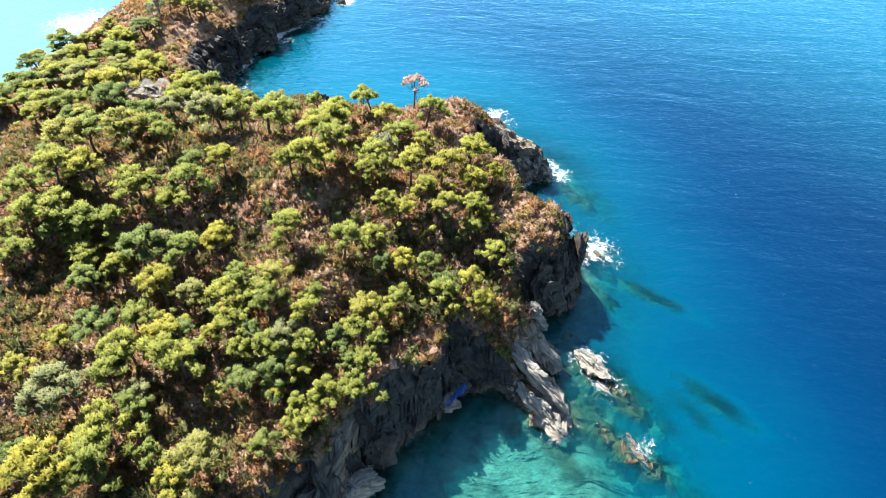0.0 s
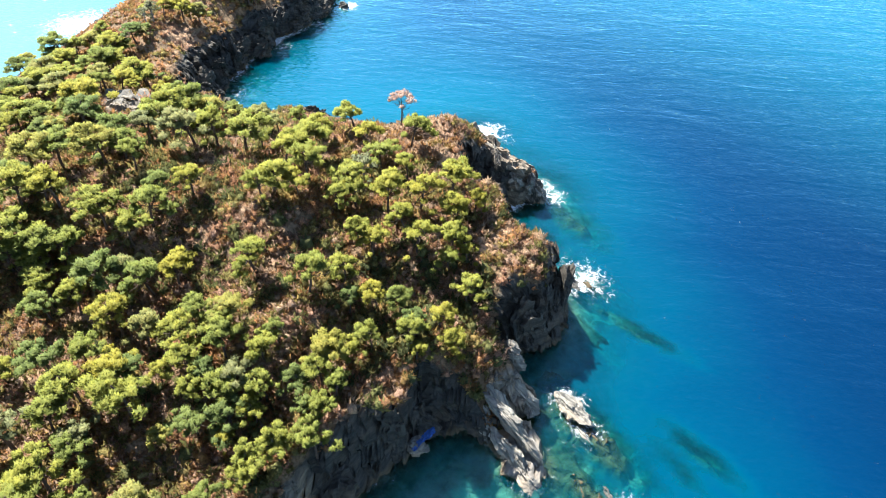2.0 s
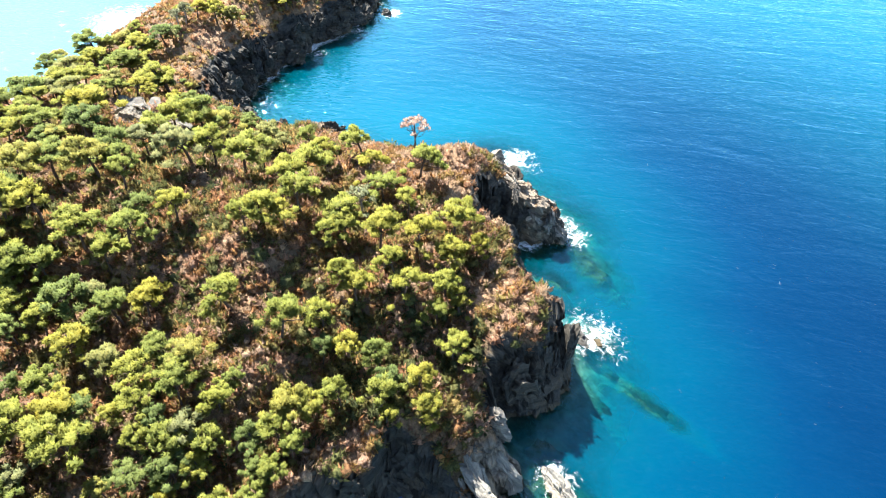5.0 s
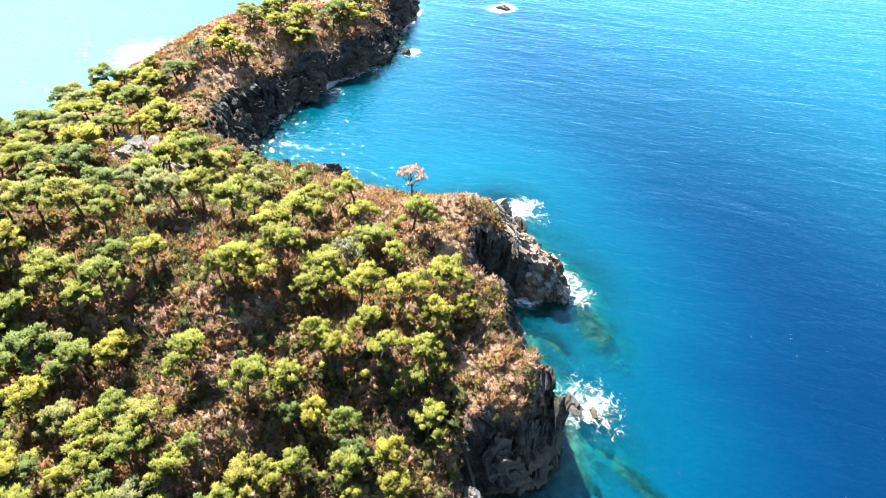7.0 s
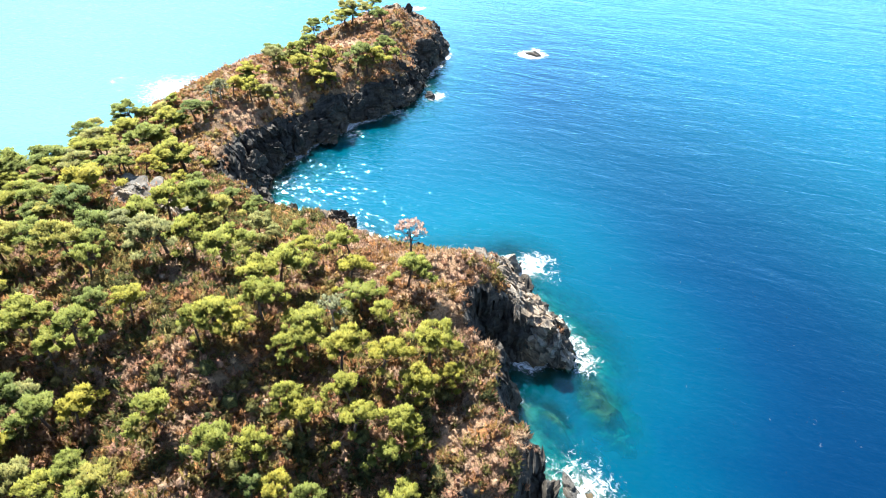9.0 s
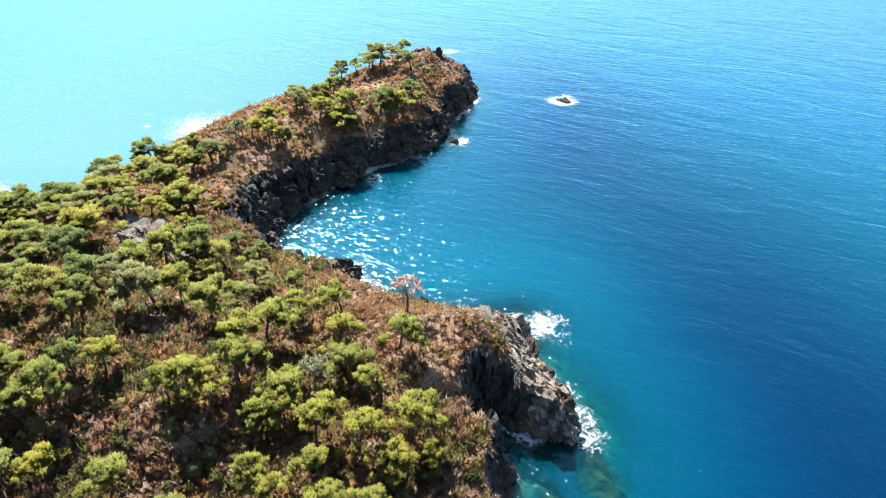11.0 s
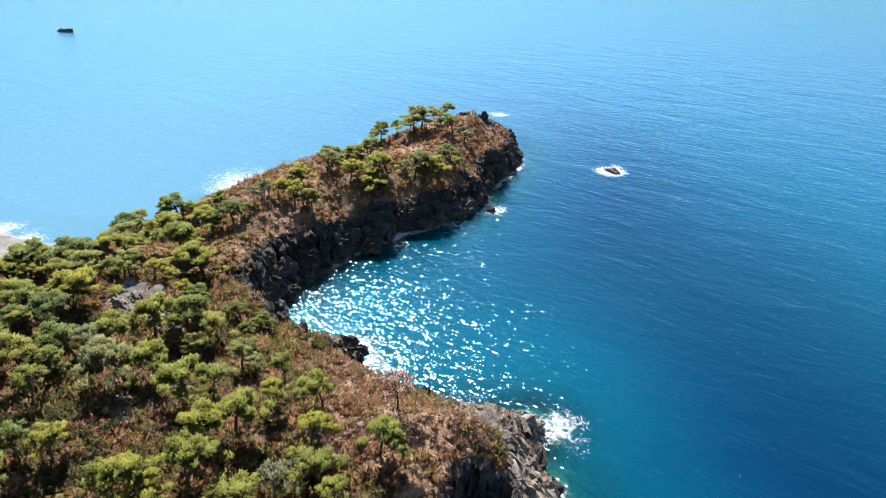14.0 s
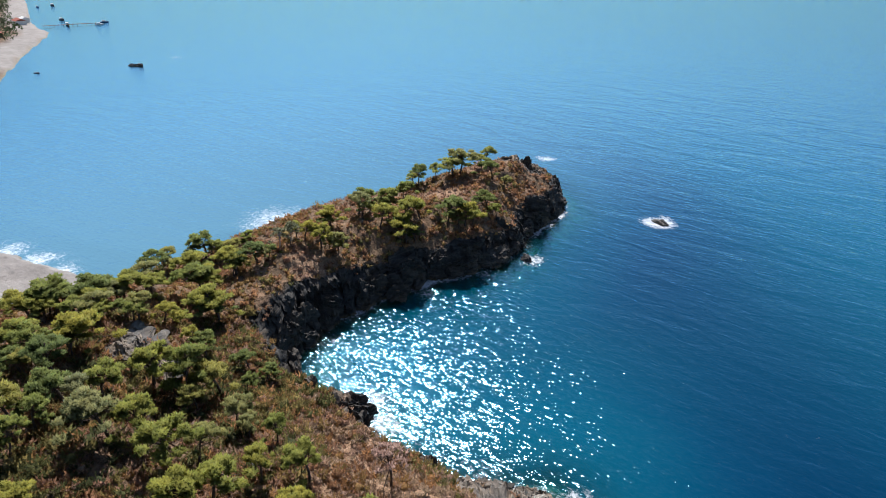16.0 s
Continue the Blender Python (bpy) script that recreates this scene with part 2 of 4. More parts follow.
def grid_mesh(name, xs, ys, keep, rough=0.0, sink=0.0):
    """A sheet of ground over a grid, with its rockiness as an attribute."""
    gx, gy = np.meshgrid(xs, ys)
    z, d, rock, sand, pale = land(gx, gy)
    z = z - sink
    ok = keep(gx, gy, d)
    ok = ok[:-1, :-1] & ok[1:, 1:]
    ny, nx = gx.shape
    if rough:
        # rock is cut twice as fine as earth
        stony = np.maximum.reduce([rock[:-1, :-1], rock[1:, :-1], rock[:-1, 1:], rock[1:, 1:]]) > 0.04
        stony &= np.maximum.reduce([z[:-1, :-1], z[1:, :-1], z[:-1, 1:], z[1:, 1:]]) > -0.8
        gx, gy, z, rock, sand, pale = (halved(a) for a in (gx, gy, z, rock, sand, pale))
        wide = gx.shape[1]
        r, c = np.nonzero(ok & ~stony)
        q = 2 * r * wide + 2 * c
        faces = [np.stack([q, q + 2, q + 2 * wide + 2, q + 2 * wide], -1)]
        r, c = np.nonzero(ok & stony)
        for a in (0, 1):
            for b in (0, 1):
                q = (2 * r + a) * wide + 2 * c + b
                faces.append(np.stack([q, q + 1, q + wide + 1, q + wide], -1))
        faces = np.concatenate(faces)
    else:
        r, c = np.nonzero(ok)
        q = r * nx + c
        faces = np.stack([q, q + 1, q + nx + 1, q + nx], -1)
    used, inverse = np.unique(faces, return_inverse=True)
    px, py, z, rock, sand, pale = (a.ravel()[used] for a in (gx, gy, z, rock, sand, pale))
    if rough:
        at = np.nonzero((rock > 0.03) & (z > -2))[0]
        x, y, h = px[at], py[at], z[at]
        amount = rough * np.where(x < -112, 1.6, np.where(x < -36, 1.15, 1.1)) * np.clip(rock[at], 0, 1) * smooth((h + 2) / 2)
        # beds that dip towards the sea, broken into blocks
        u, v, w = 0.80 * x + 0.45 * y + 0.35 * h, -0.48 * x + 0.86 * y - 0.20 * h, 0.92 * h - 0.22 * x + 0.25 * y
        big = cells(u * 0.30, v * 0.55, w * 0.42, 5)
        small = cells(u * 0.75, v * 1.5, w * 1.1, 15)
        tiny = cells(u * 1.9, v * 3.2, w * 2.6, 25)
        push = 0.70 * big + 0.22 * small + 0.05 * tiny
        turn = np.arctan2(fbm(x * 0.05, y * 0.05, 0, 96, 2), 0.55) - 0.5
        px[at] = x + amount * (np.cos(turn) * push + 0.5 * fbm(x * 0.5, y * 0.5, h * 0.5, 91, 3))
        py[at] = y + amount * (np.sin(turn) * push + 0.5 * fbm(x * 0.5, y * 0.5, h * 0.5, 95, 3))
        z[at] = h + 0.45 * amount * (0.5 * cells(u * 0.75, v * 1.5, w * 1.1, 45) + 0.5 * fbm(x * 1.1, y * 1.1, h * 0.5, 99, 3, True))
    verts = np.stack([px, py, z], -1)
    mesh = bpy.data.meshes.new(name)
    mesh.from_pydata(verts.tolist(), [], inverse.reshape(-1, 4).tolist())
    mesh.attributes.new("rock", "FLOAT", "POINT").data.foreach_set("value", rock.astype(np.float32))
    mesh.attributes.new("pale", "FLOAT", "POINT").data.foreach_set("value", pale.astype(np.float32))
    mesh.attributes.new("sand", "FLOAT", "POINT").data.foreach_set("value", sand.astype(np.float32))
    mesh.shade_smooth()
    if rough:
        mesh.set_sharp_from_angle(angle=radians(28))
    return new(name, mesh)


# ---- materials ----
def material(name, rough=0.9):
    m = bpy.data.materials.new(name)
    m.use_nodes = True
    n = m.node_tree.nodes
    n["Principled BSDF"].inputs["Roughness"].default_value = rough
    n["Principled BSDF"].inputs["Specular IOR Level"].default_value = 0.25
    return m, n, m.node_tree.links, n["Principled BSDF"]


def noise_node(n, l, scale, detail=6.0, rough=0.6, warp=0.0, coords="Object", stretch=None):
    tc = n.new("ShaderNodeTexCoord")
    tex = n.new("ShaderNodeTexNoise")
    tex.inputs["Scale"].default_value, tex.inputs["Detail"].default_value = scale, detail
    tex.inputs["Roughness"].default_value, tex.inputs["Distortion"].default_value = rough, warp
    if stretch:
        mp = n.new("ShaderNodeMapping")
        mp.inputs["Rotation"].default_value, mp.inputs["Scale"].default_value = stretch
        l.new(tc.outputs[coords], mp.inputs["Vector"])
        l.new(mp.outputs["Vector"], tex.inputs["Vector"])
    else:
        l.new(tc.outputs[coords], tex.inputs["Vector"])
    return tex


def ramp(n, l, source, stops):
    r = n.new("ShaderNodeValToRGB")
    e = r.color_ramp.elements
    while len(e) < len(stops):
        e.new(0.5)
    for k, (at, c) in zip(e, stops):
        k.position, k.color = at, (*c, 1) if len(c) == 3 else c
    l.new(source, r.inputs["Fac"])
    return r


def mix(n, l, fac, a, b, mode="MIX"):
    m = n.new("ShaderNodeMix")
    m.data_type, m.blend_type = "RGBA", mode
    for sock, v in ((m.inputs[0], fac), (m.inputs[6], a), (m.inputs[7], b)):
        if isinstance(v, (int, float)):
            sock.default_value = v
        elif isinstance(v, tuple):
            sock.default_value = (*v, 1)
        else:
            l.new(v, sock)
    return m.outputs[2]


def bump(n, l, height, strength, distance, target):
    b = n.new("ShaderNodeBump")
    b.inputs["Strength"].default_value, b.inputs["Distance"].default_value = strength, distance
    l.new(height, b.inputs["Height"])
    if target is not None:
        l.new(b.outputs["Normal"], target)
    return b


def rock_colour(n, l, shade=1.0):
    """Grey weathered strata with pale and rusty beds."""
    beds = noise_node(n, l, 0.5, 8, 0.65, 0.4, stretch=((0.5, 0.35, 0.6), (0.35, 0.5, 2.4)))
    c1 = ramp(n, l, beds.outputs["Fac"], [(at, tuple(shade * v for v in c)) for at, c in ((0.30, (0.08, 0.076, 0.072)), (0.47, (0.21, 0.19, 0.165)), (0.60, (0.36, 0.315, 0.26)), (0.74, (0.50, 0.44, 0.36)))])
    patches = noise_node(n, l, 0.16, 5, 0.6)
    c2 = ramp(n, l, patches.outputs["Fac"], [(0.42, (0.88, 0.97, 1.08)), (0.66, (0.94, 0.86, 0.77))])
    return mix(n, l, 0.8, c1.outputs["Color"], c2.outputs["Color"], "MULTIPLY"), beds


def make_ground_material():
    m, n, l, p = material("dry_hillside", 0.95)
    at = n.new("ShaderNodeAttribute")
    at.attribute_name = "rock"
    # cliff shade is put into the rock colour; pale zones are raised again below
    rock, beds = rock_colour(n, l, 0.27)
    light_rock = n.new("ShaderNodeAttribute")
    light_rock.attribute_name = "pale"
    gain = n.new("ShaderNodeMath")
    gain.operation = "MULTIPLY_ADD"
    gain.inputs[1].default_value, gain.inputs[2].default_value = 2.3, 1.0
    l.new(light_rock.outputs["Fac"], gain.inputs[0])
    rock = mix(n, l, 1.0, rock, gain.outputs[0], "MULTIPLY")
    rock = mix(n, l, light_rock.outputs["Fac"], rock, mix(n, l, 1.0, rock, (1.08, 0.96, 0.84), "MULTIPLY"))
    soil = noise_node(n, l, 0.22, 8, 0.7)
    c = ramp(n, l, soil.outputs["Fac"], [(0.30, (0.095, 0.070, 0.046)), (0.45, (0.18, 0.12, 0.076)), (0.58, (0.29, 0.18, 0.112)), (0.72, (0.41, 0.285, 0.20))])
    litter = noise_node(n, l, 2.3, 6, 0.75)
    c2 = ramp(n, l, litter.outputs["Fac"], [(0.36, (0.34, 0.34, 0.30)), (0.50, (0.85, 0.87, 0.8)), (0.60, (1.03, 1, 1)), (0.74, (1.45, 1.3, 1.15))])
    earth = mix(n, l, 1.0, c.outputs["Color"], c2.outputs["Color"], "MULTIPLY")
    open_ground = mix(n, l, 1.0, (0.44, 0.275, 0.175), c2.outputs["Color"], "MULTIPLY")
    earth = mix(n, l, light_rock.outputs["Fac"], earth, open_ground)
    edge = n.new("ShaderNodeMath")
    edge.operation = "MULTIPLY_ADD"
    edge.inputs[1].default_value, edge.inputs[2].default_value = 0.9, -0.45
    l.new(soil.outputs["Fac"], edge.inputs[0])
    add = n.new("ShaderNodeMath")
    l.new(edge.outputs[0], add.inputs[0])
    l.new(at.outputs["Fac"], add.inputs[1])
    r = ramp(n, l, add.outputs[0], [(0.35, (0, 0, 0)), (0.6, (1, 1, 1))])
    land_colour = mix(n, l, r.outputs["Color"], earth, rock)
    shingle = n.new("ShaderNodeAttribute")
    shingle.attribute_name = "sand"
    grain = noise_node(n, l, 0.12, 8, 0.7)
    pebble = ramp(n, l, grain.outputs["Fac"], [(0.35, (0.26, 0.235, 0.21)), (0.65, (0.36, 0.33, 0.30))])
    land_colour = mix(n, l, shingle.outputs["Fac"], land_colour, pebble.outputs["Color"])
    # sea bed and wet band by height
    geo = n.new("ShaderNodeNewGeometry")
    sep = n.new("ShaderNodeSeparateXYZ")
    l.new(geo.outputs["Position"], sep.inputs[0])
    band = n.new("ShaderNodeMapRange")
    band.inputs["From Min"].default_value, band.inputs["From Max"].default_value = -0.3, 0.9
    l.new(sep.outputs["Z"], band.inputs["Value"])
    bed = noise_node(n, l, 0.35, 7, 0.65)
    bedc = ramp(n, l, bed.outputs["Fac"], [(0.32, (0.11, 0.10, 0.065)), (0.48, (0.25, 0.235, 0.17)), (0.64, (0.36, 0.35, 0.27))])
    weed = ramp(n, l, bed.outputs["Fac"], [(0.35, (0.05, 0.040, 0.020)), (0.65, (0.20, 0.135, 0.065))])
    floor_colour = mix(n, l, at.outputs["Fac"], bedc.outputs["Color"], weed.outputs["Color"])
    l.new(mix(n, l, band.outputs["Result"], floor_colour, land_colour), p.inputs["Base Color"])
    fine = noise_node(n, l, 1.3, 9, 0.72)
    b1 = bump(n, l, beds.outputs["Fac"], 0.7, 0.8, None)
    b2 = bump(n, l, fine.outputs["Fac"], 0.8, 0.5, p.inputs["Normal"])
    l.new(b1.outputs["Normal"], b2.inputs["Normal"])
    return m


def make_rock_material(name, shade, rough):
    m, n, l, p = material(name, rough)
    rock, beds = rock_colour(n, l, shade)
    info = n.new("ShaderNodeObjectInfo")
    tone = ramp(n, l, info.outputs["Random"], [(0, (0.8, 0.78, 0.76)), (1, (1.15, 1.1, 1.02))])
    l.new(mix(n, l, 1.0, rock, tone.outputs["Color"], "MULTIPLY"), p.inputs["Base Color"])
    fine = noise_node(n, l, 1.6, 9, 0.7)
    b1 = bump(n, l, beds.outputs["Fac"], 0.7, 0.5, None)
    b2 = bump(n, l, fine.outputs["Fac"], 0.7, 0.35, p.inputs["Normal"])
    l.new(b1.outputs["Normal"], b2.inputs["Normal"])
    return m


def crests(n, l, heading, scale, stretch, detail, warp):
    """Noise drawn out along wave crests of one heading, in degrees."""
    tc = n.new("ShaderNodeTexCoord")
    mp = n.new("ShaderNodeMapping")
    mp.vector_type = "TEXTURE"
    mp.inputs["Rotation"].default_value, mp.inputs["Scale"].default_value = (0, 0, radians(heading)), (*stretch, 1)
    tex = n.new("ShaderNodeTexNoise")
    tex.inputs["Scale"].default_value, tex.inputs["Detail"].default_value, tex.inputs["Distortion"].default_value = scale, detail, warp
    l.new(tc.outputs["Object"], mp.inputs["Vector"])
    l.new(mp.outputs["Vector"], tex.inputs["Vector"])
    return tex


def make_water_material():
    m, n, l, p = material("sea_water", 0.1)
    n.remove(p)
    at = n.new("ShaderNodeAttribute")
    at.attribute_name = "depth"
    foam_at = n.new("ShaderNodeAttribute")
    foam_at.attribute_name = "foam"
    patch = noise_node(n, l, 0.05, 5, 0.6)
    depth = n.new("ShaderNodeMath")
    depth.operation = "MULTIPLY_ADD"
    l.new(patch.outputs["Fac"], depth.inputs[0])
    depth.inputs[1].default_value = 0.12
    l.new(at.outputs["Fac"], depth.inputs[2])
    body = ramp(n, l, depth.outputs[0], [(0.06, (0.002, 0.082, 0.094)), (0.20, (0.0006, 0.055, 0.090)), (0.36, (0.0002, 0.042, 0.086)), (0.62, (0.0001, 0.021, 0.064)), (1.0, (0.0001, 0.0058, 0.033))])
    diffuse = n.new("ShaderNodeBsdfDiffuse")
    sky_cove = n.new("ShaderNodeAttribute")
    sky_cove.attribute_name = "sky_and_cove"
    bay_sheen = n.new("ShaderNodeAttribute")
    bay_sheen.attribute_name = "bay"
    # lighter body colour: painted sky reflection far out, turquoise water in the cove
    tint = mix(n, l, sky_cove.outputs["Fac"], body.outputs["Color"], (0.002, 0.165, 0.235))
    # turquoise shallows of the bay, whitened by horizon sky reflection painted in
    l.new(mix(n, l, bay_sheen.outputs["Fac"], tint, (0.145, 0.30, 0.37)), diffuse.inputs["Color"])
    clear = n.new("ShaderNodeBsdfTransparent")
    l.new(ramp(n, l, at.outputs["Fac"], [(0.0, (0.80, 0.96, 0.94)), (0.05, (0.45, 0.90, 0.91)), (0.13, (0.10, 0.82, 0.88))]).outputs["Color"], clear.inputs["Color"])
    opaque = ramp(n, l, at.outputs["Fac"], [(0.0, (0.04, 0.04, 0.04)), (0.08, (0.24, 0.24, 0.24)), (0.15, (0.62, 0.62, 0.62)), (0.23, (0.92, 0.92, 0.92)), (0.32, (1, 1, 1))])
    deep = n.new("ShaderNodeMixShader")
    l.new(opaque.outputs["Color"], deep.inputs["Fac"])
    l.new(clear.outputs[0], deep.inputs[1])
    l.new(diffuse.outputs[0], deep.inputs[2])
    # swell, wind waves and ripples, with long crests
    swell = crests(n, l, 20, 0.085, (2.6, 1.0), 2, 1.0)
    waves = crests(n, l, 26, 0.40, (2.5, 1.0), 3, 1.0)
    ripple = crests(n, l, 12, 1.5, (2.0, 1.0), 2, 0.6)
    b1 = bump(n, l, swell.outputs["Fac"], 1.0, 0.32, None)
    b2 = bump(n, l, waves.outputs["Fac"], 1.0, 0.20, None)
    b3 = bump(n, l, ripple.outputs["Fac"], 1.0, 0.05, None)
    l.new(b1.outputs["Normal"], b2.inputs["Normal"])
    l.new(b2.outputs["Normal"], b3.inputs["Normal"])
    # wind-ruffled facets of two sizes
    normal = b1.outputs["Normal"]
    for scale, tilt, spin in ((1.5, 0.50, 26), (3.6, 0.50, 12)):
        tc = n.new("ShaderNodeTexCoord")
        mp = n.new("ShaderNodeMapping")
        mp.vector_type = "TEXTURE"
        mp.inputs["Rotation"].default_value, mp.inputs["Scale"].default_value = (0, 0, radians(spin)), (1.8, 0.8, 1)
        l.new(tc.outputs["Object"], mp.inputs["Vector"])
        cell = n.new("ShaderNodeTexNoise")
        cell.inputs["Scale"].default_value, cell.inputs["Detail"].default_value = scale, 1.0
        l.new(mp.outputs["Vector"], cell.inputs["Vector"])
        mid = n.new("ShaderNodeVectorMath")
        mid.operation = "SUBTRACT"
        mid.inputs[1].default_value = (0.5, 0.5, 0.5)
        l.new(cell.outputs["Color"], mid.inputs[0])
        flat = n.new("ShaderNodeVectorMath")
        flat.operation = "MULTIPLY"
        flat.inputs[1].default_value = (tilt, tilt, 0)
        l.new(mid.outputs[0], flat.inputs[0])
        both = n.new("ShaderNodeVectorMath")
        l.new(normal, both.inputs[0])
        l.new(flat.outputs[0], both.inputs[1])
        normal = both.outputs[0]
    unit = n.new("ShaderNodeVectorMath")
    unit.operation = "NORMALIZE"
    l.new(normal, unit.inputs[0])
    gloss = n.new("ShaderNodeBsdfGlossy")
    gloss.distribution = "BECKMANN"
    gloss.inputs["Roughness"].default_value = 0.15
    gloss.inputs["Color"].default_value = (0.41, 0.79, 1.0, 1)
    l.new(unit.outputs[0], gloss.inputs["Normal"])
    fr = n.new("ShaderNodeFresnel")
    fr.inputs["IOR"].default_value = 1.36
    l.new(b3.outputs["Normal"], fr.inputs["Normal"])
    steep = n.new("ShaderNodeMath")
    steep.operation = "POWER"
    steep.inputs[1].default_value = 1.35
    l.new(fr.outputs[0], steep.inputs[0])
    sheen = n.new("ShaderNodeMath")
    sheen.operation, sheen.use_clamp = "MULTIPLY", True
    sheen.inputs[1].default_value = 5.8
    l.new(steep.outputs[0], sheen.inputs[0])
    wet = n.new("ShaderNodeMixShader")
    l.new(sheen.outputs[0], wet.inputs["Fac"])
    l.new(deep.outputs[0], wet.inputs[1])
    l.new(gloss.outputs[0], wet.inputs[2])
    # broken foam
    lace = noise_node(n, l, 0.7, 9, 0.78, 1.6)
    sub = n.new("ShaderNodeMath")
    l.new(lace.outputs["Fac"], sub.inputs[0])
    l.new(foam_at.outputs["Fac"], sub.inputs[1])
    cover = ramp(n, l, sub.outputs[0], [(0.66, (0, 0, 0)), (0.90, (1, 1, 1))])
    white = n.new("ShaderNodeBsdfDiffuse")
    white.inputs["Color"].default_value = (0.85, 0.88, 0.9, 1)
    final = n.new("ShaderNodeMixShader")
    l.new(cover.outputs["Color"], final.inputs["Fac"])
    l.new(wet.outputs[0], final.inputs[1])
    l.new(white.outputs[0], final.inputs[2])
    l.new(final.outputs[0], n["Material Output"].inputs["Surface"])
    return m


GROUND, WATER = make_ground_material(), make_water_material()
WHITE_ROCK = make_rock_material("white_rock", 0.8, 0.85)
# the 0.29 rock carries the shade of the cliffs in its colour
PALE_ROCK, SHADE_ROCK, WET_ROCK = make_rock_material("pale_rock", 1.1, 0.85), make_rock_material("shade_rock", 0.29, 0.85), make_rock_material("wet_rock", 0.42, 0.35)


# ---- ground and sea ----
def in_walk(x, y, d):
    return ((d > -16) | ((d > -34) & (x > -50) & (y < 62))) & (y > -22 - 0.15 * (x + 40)) & (y < 206)


ground = grid_mesh("ground", np.arange(-206, 16, 0.42), np.arange(-24, 212, 0.42), in_walk, rough=1.5)
ground.data.materials.append(GROUND)
tagged(ground, "dry reddish-brown headland with grey rock cliffs above the sea", "ground", kind="structure")
mainland = grid_mesh("ground", np.arange(-1500, 40, 7.0), np.arange(-500, 120, 7.0),
                     lambda x, y, d: (d > -30) & ((x < -195) | (y < -9 - 0.15 * (x + 40))), sink=0.3)
mainland.data.materials.append(GROUND)
tagged(mainland, "low wooded coast with a pale shingle beach across the bay", "ground", kind="structure")

FOAM_SPOTS = [(-21, 78.5, 5.5, 0.85), (-35.0, 97.2, 3.2, 0.75), (-38, 100.5, 2.6, 0.9), (-42.5, 102.6, 3.0, 0.85), (-47.5, 103.4, 2.4, 0.8), (-56, 112, 4.5, 1.0), (-9.6, 50.8, 3, 0.8), (-13.4, 54.6, 3, 0.7), (-12.6, 40.8, 2.2, 0.7), (-2.0, 43.6, 1.6, 0.6), (-88, 93.5, 6, 0.8),
              (-94, 96.5, 4.5, 0.8), (-126, 155.5, 4, 1.0), (-146, 181, 3, 0.6), (-128, 203.4, 5.5, 1.15), (-194, 212, 4, 0.9),
              (-185, 106, 13, 0.85), (-181, 122, 7, 0.7), (-127, 140, 5, 0.6), (-126, 124, 4, 0.5), (-118, 97, 5, 0.45), (-190, 43, 7, 0.95), (-180, 49, 6, 0.95), (-200, 36, 7, 0.95),
              (-488, 128, 6, 0.8), (-70, 103, 5, 0.5), (-78, 97, 5, 0.6)]


def make_water():
    near_x = np.arange(-230, 45, 1.1)
    near_y = np.arange(-40, 240, 1.1)
    step = 1.6 * 1.09 ** np.arange(64)
    out = np.cumsum(step)
    out = out[out < 4600]
    xs = np.concatenate([near_x[0] - out[::-1], near_x, near_x[-1] + out])
    ys = np.concatenate([near_y[0] - out[::-1], near_y, near_y[-1] + out])
    gx, gy = np.meshgrid(xs, ys)
    z, d = land(gx, gy)[:2]
    deep = np.clip(-z, 0, 16) / 16
    far = smooth((-d - 10) / 110)
    # reach of the bay's turquoise water and its painted sky reflection
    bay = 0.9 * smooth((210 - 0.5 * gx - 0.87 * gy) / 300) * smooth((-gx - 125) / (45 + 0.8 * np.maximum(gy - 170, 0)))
    depth = np.maximum(np.clip(0.62 * deep + 0.45 * far, 0, 1), 0.3 * bay)
    # first term paints sky reflection on open water, second is the turquoise cove
    sky_and_cove = np.clip(0.55 * smooth((gy + 0.35 * gx - 105) / 140) * smooth((-d - 10) / 60) + 0.34 * np.exp(-((gx + 88) ** 2 + (gy - 117) ** 2) / 40**2), 0, 1)
    foam = 0.33 * (0.35 + 0.65 * smooth((gy - 70) / 25)) * smooth((d + 3.0) / 2.8) * np.clip(0.62 + 0.8 * fbm(gx * 0.07, gy * 0.07, 0, 7, 3), 0, 1)
    ragged = 2.6 * fbm(gx * 0.22, gy * 0.22, 0, 17, 3)
    for fx, fy, fr, fa in FOAM_SPOTS:
        foam = np.maximum(foam, 0.30 * fa * (1 - np.clip((np.hypot(gx - fx, gy - fy) + ragged) / (1.35 * fr), 0, 1) ** 1.5))
    nx, ny = len(xs), len(ys)
    q = (np.arange(ny - 1)[:, None] * nx + np.arange(nx - 1)).ravel()
    ok = (d < 6)
    q = q[(ok[:-1, :-1] | ok[1:, 1:]).ravel()]
    faces = np.stack([q, q + 1, q + nx + 1, q + nx], -1)
    mesh = bpy.data.meshes.new("water")
    mesh.from_pydata(np.stack([gx.ravel(), gy.ravel(), 0 * gx.ravel()], -1).tolist(), [], faces.tolist())
    mesh.attributes.new("depth", "FLOAT", "POINT").data.foreach_set("value", depth.ravel().astype(np.float32))
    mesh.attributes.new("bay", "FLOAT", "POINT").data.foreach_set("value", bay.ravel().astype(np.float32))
    mesh.attributes.new("sky_and_cove", "FLOAT", "POINT").data.foreach_set("value", sky_and_cove.ravel().astype(np.float32))
    mesh.attributes.new("foam", "FLOAT", "POINT").data.foreach_set("value", foam.ravel().astype(np.float32))
    mesh.shade_smooth()
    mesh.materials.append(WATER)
    return tagged(new("water", mesh), "turquoise to deep blue sea with small waves and foam", "sea", kind="structure")


water = make_water()
bm = bmesh.new()
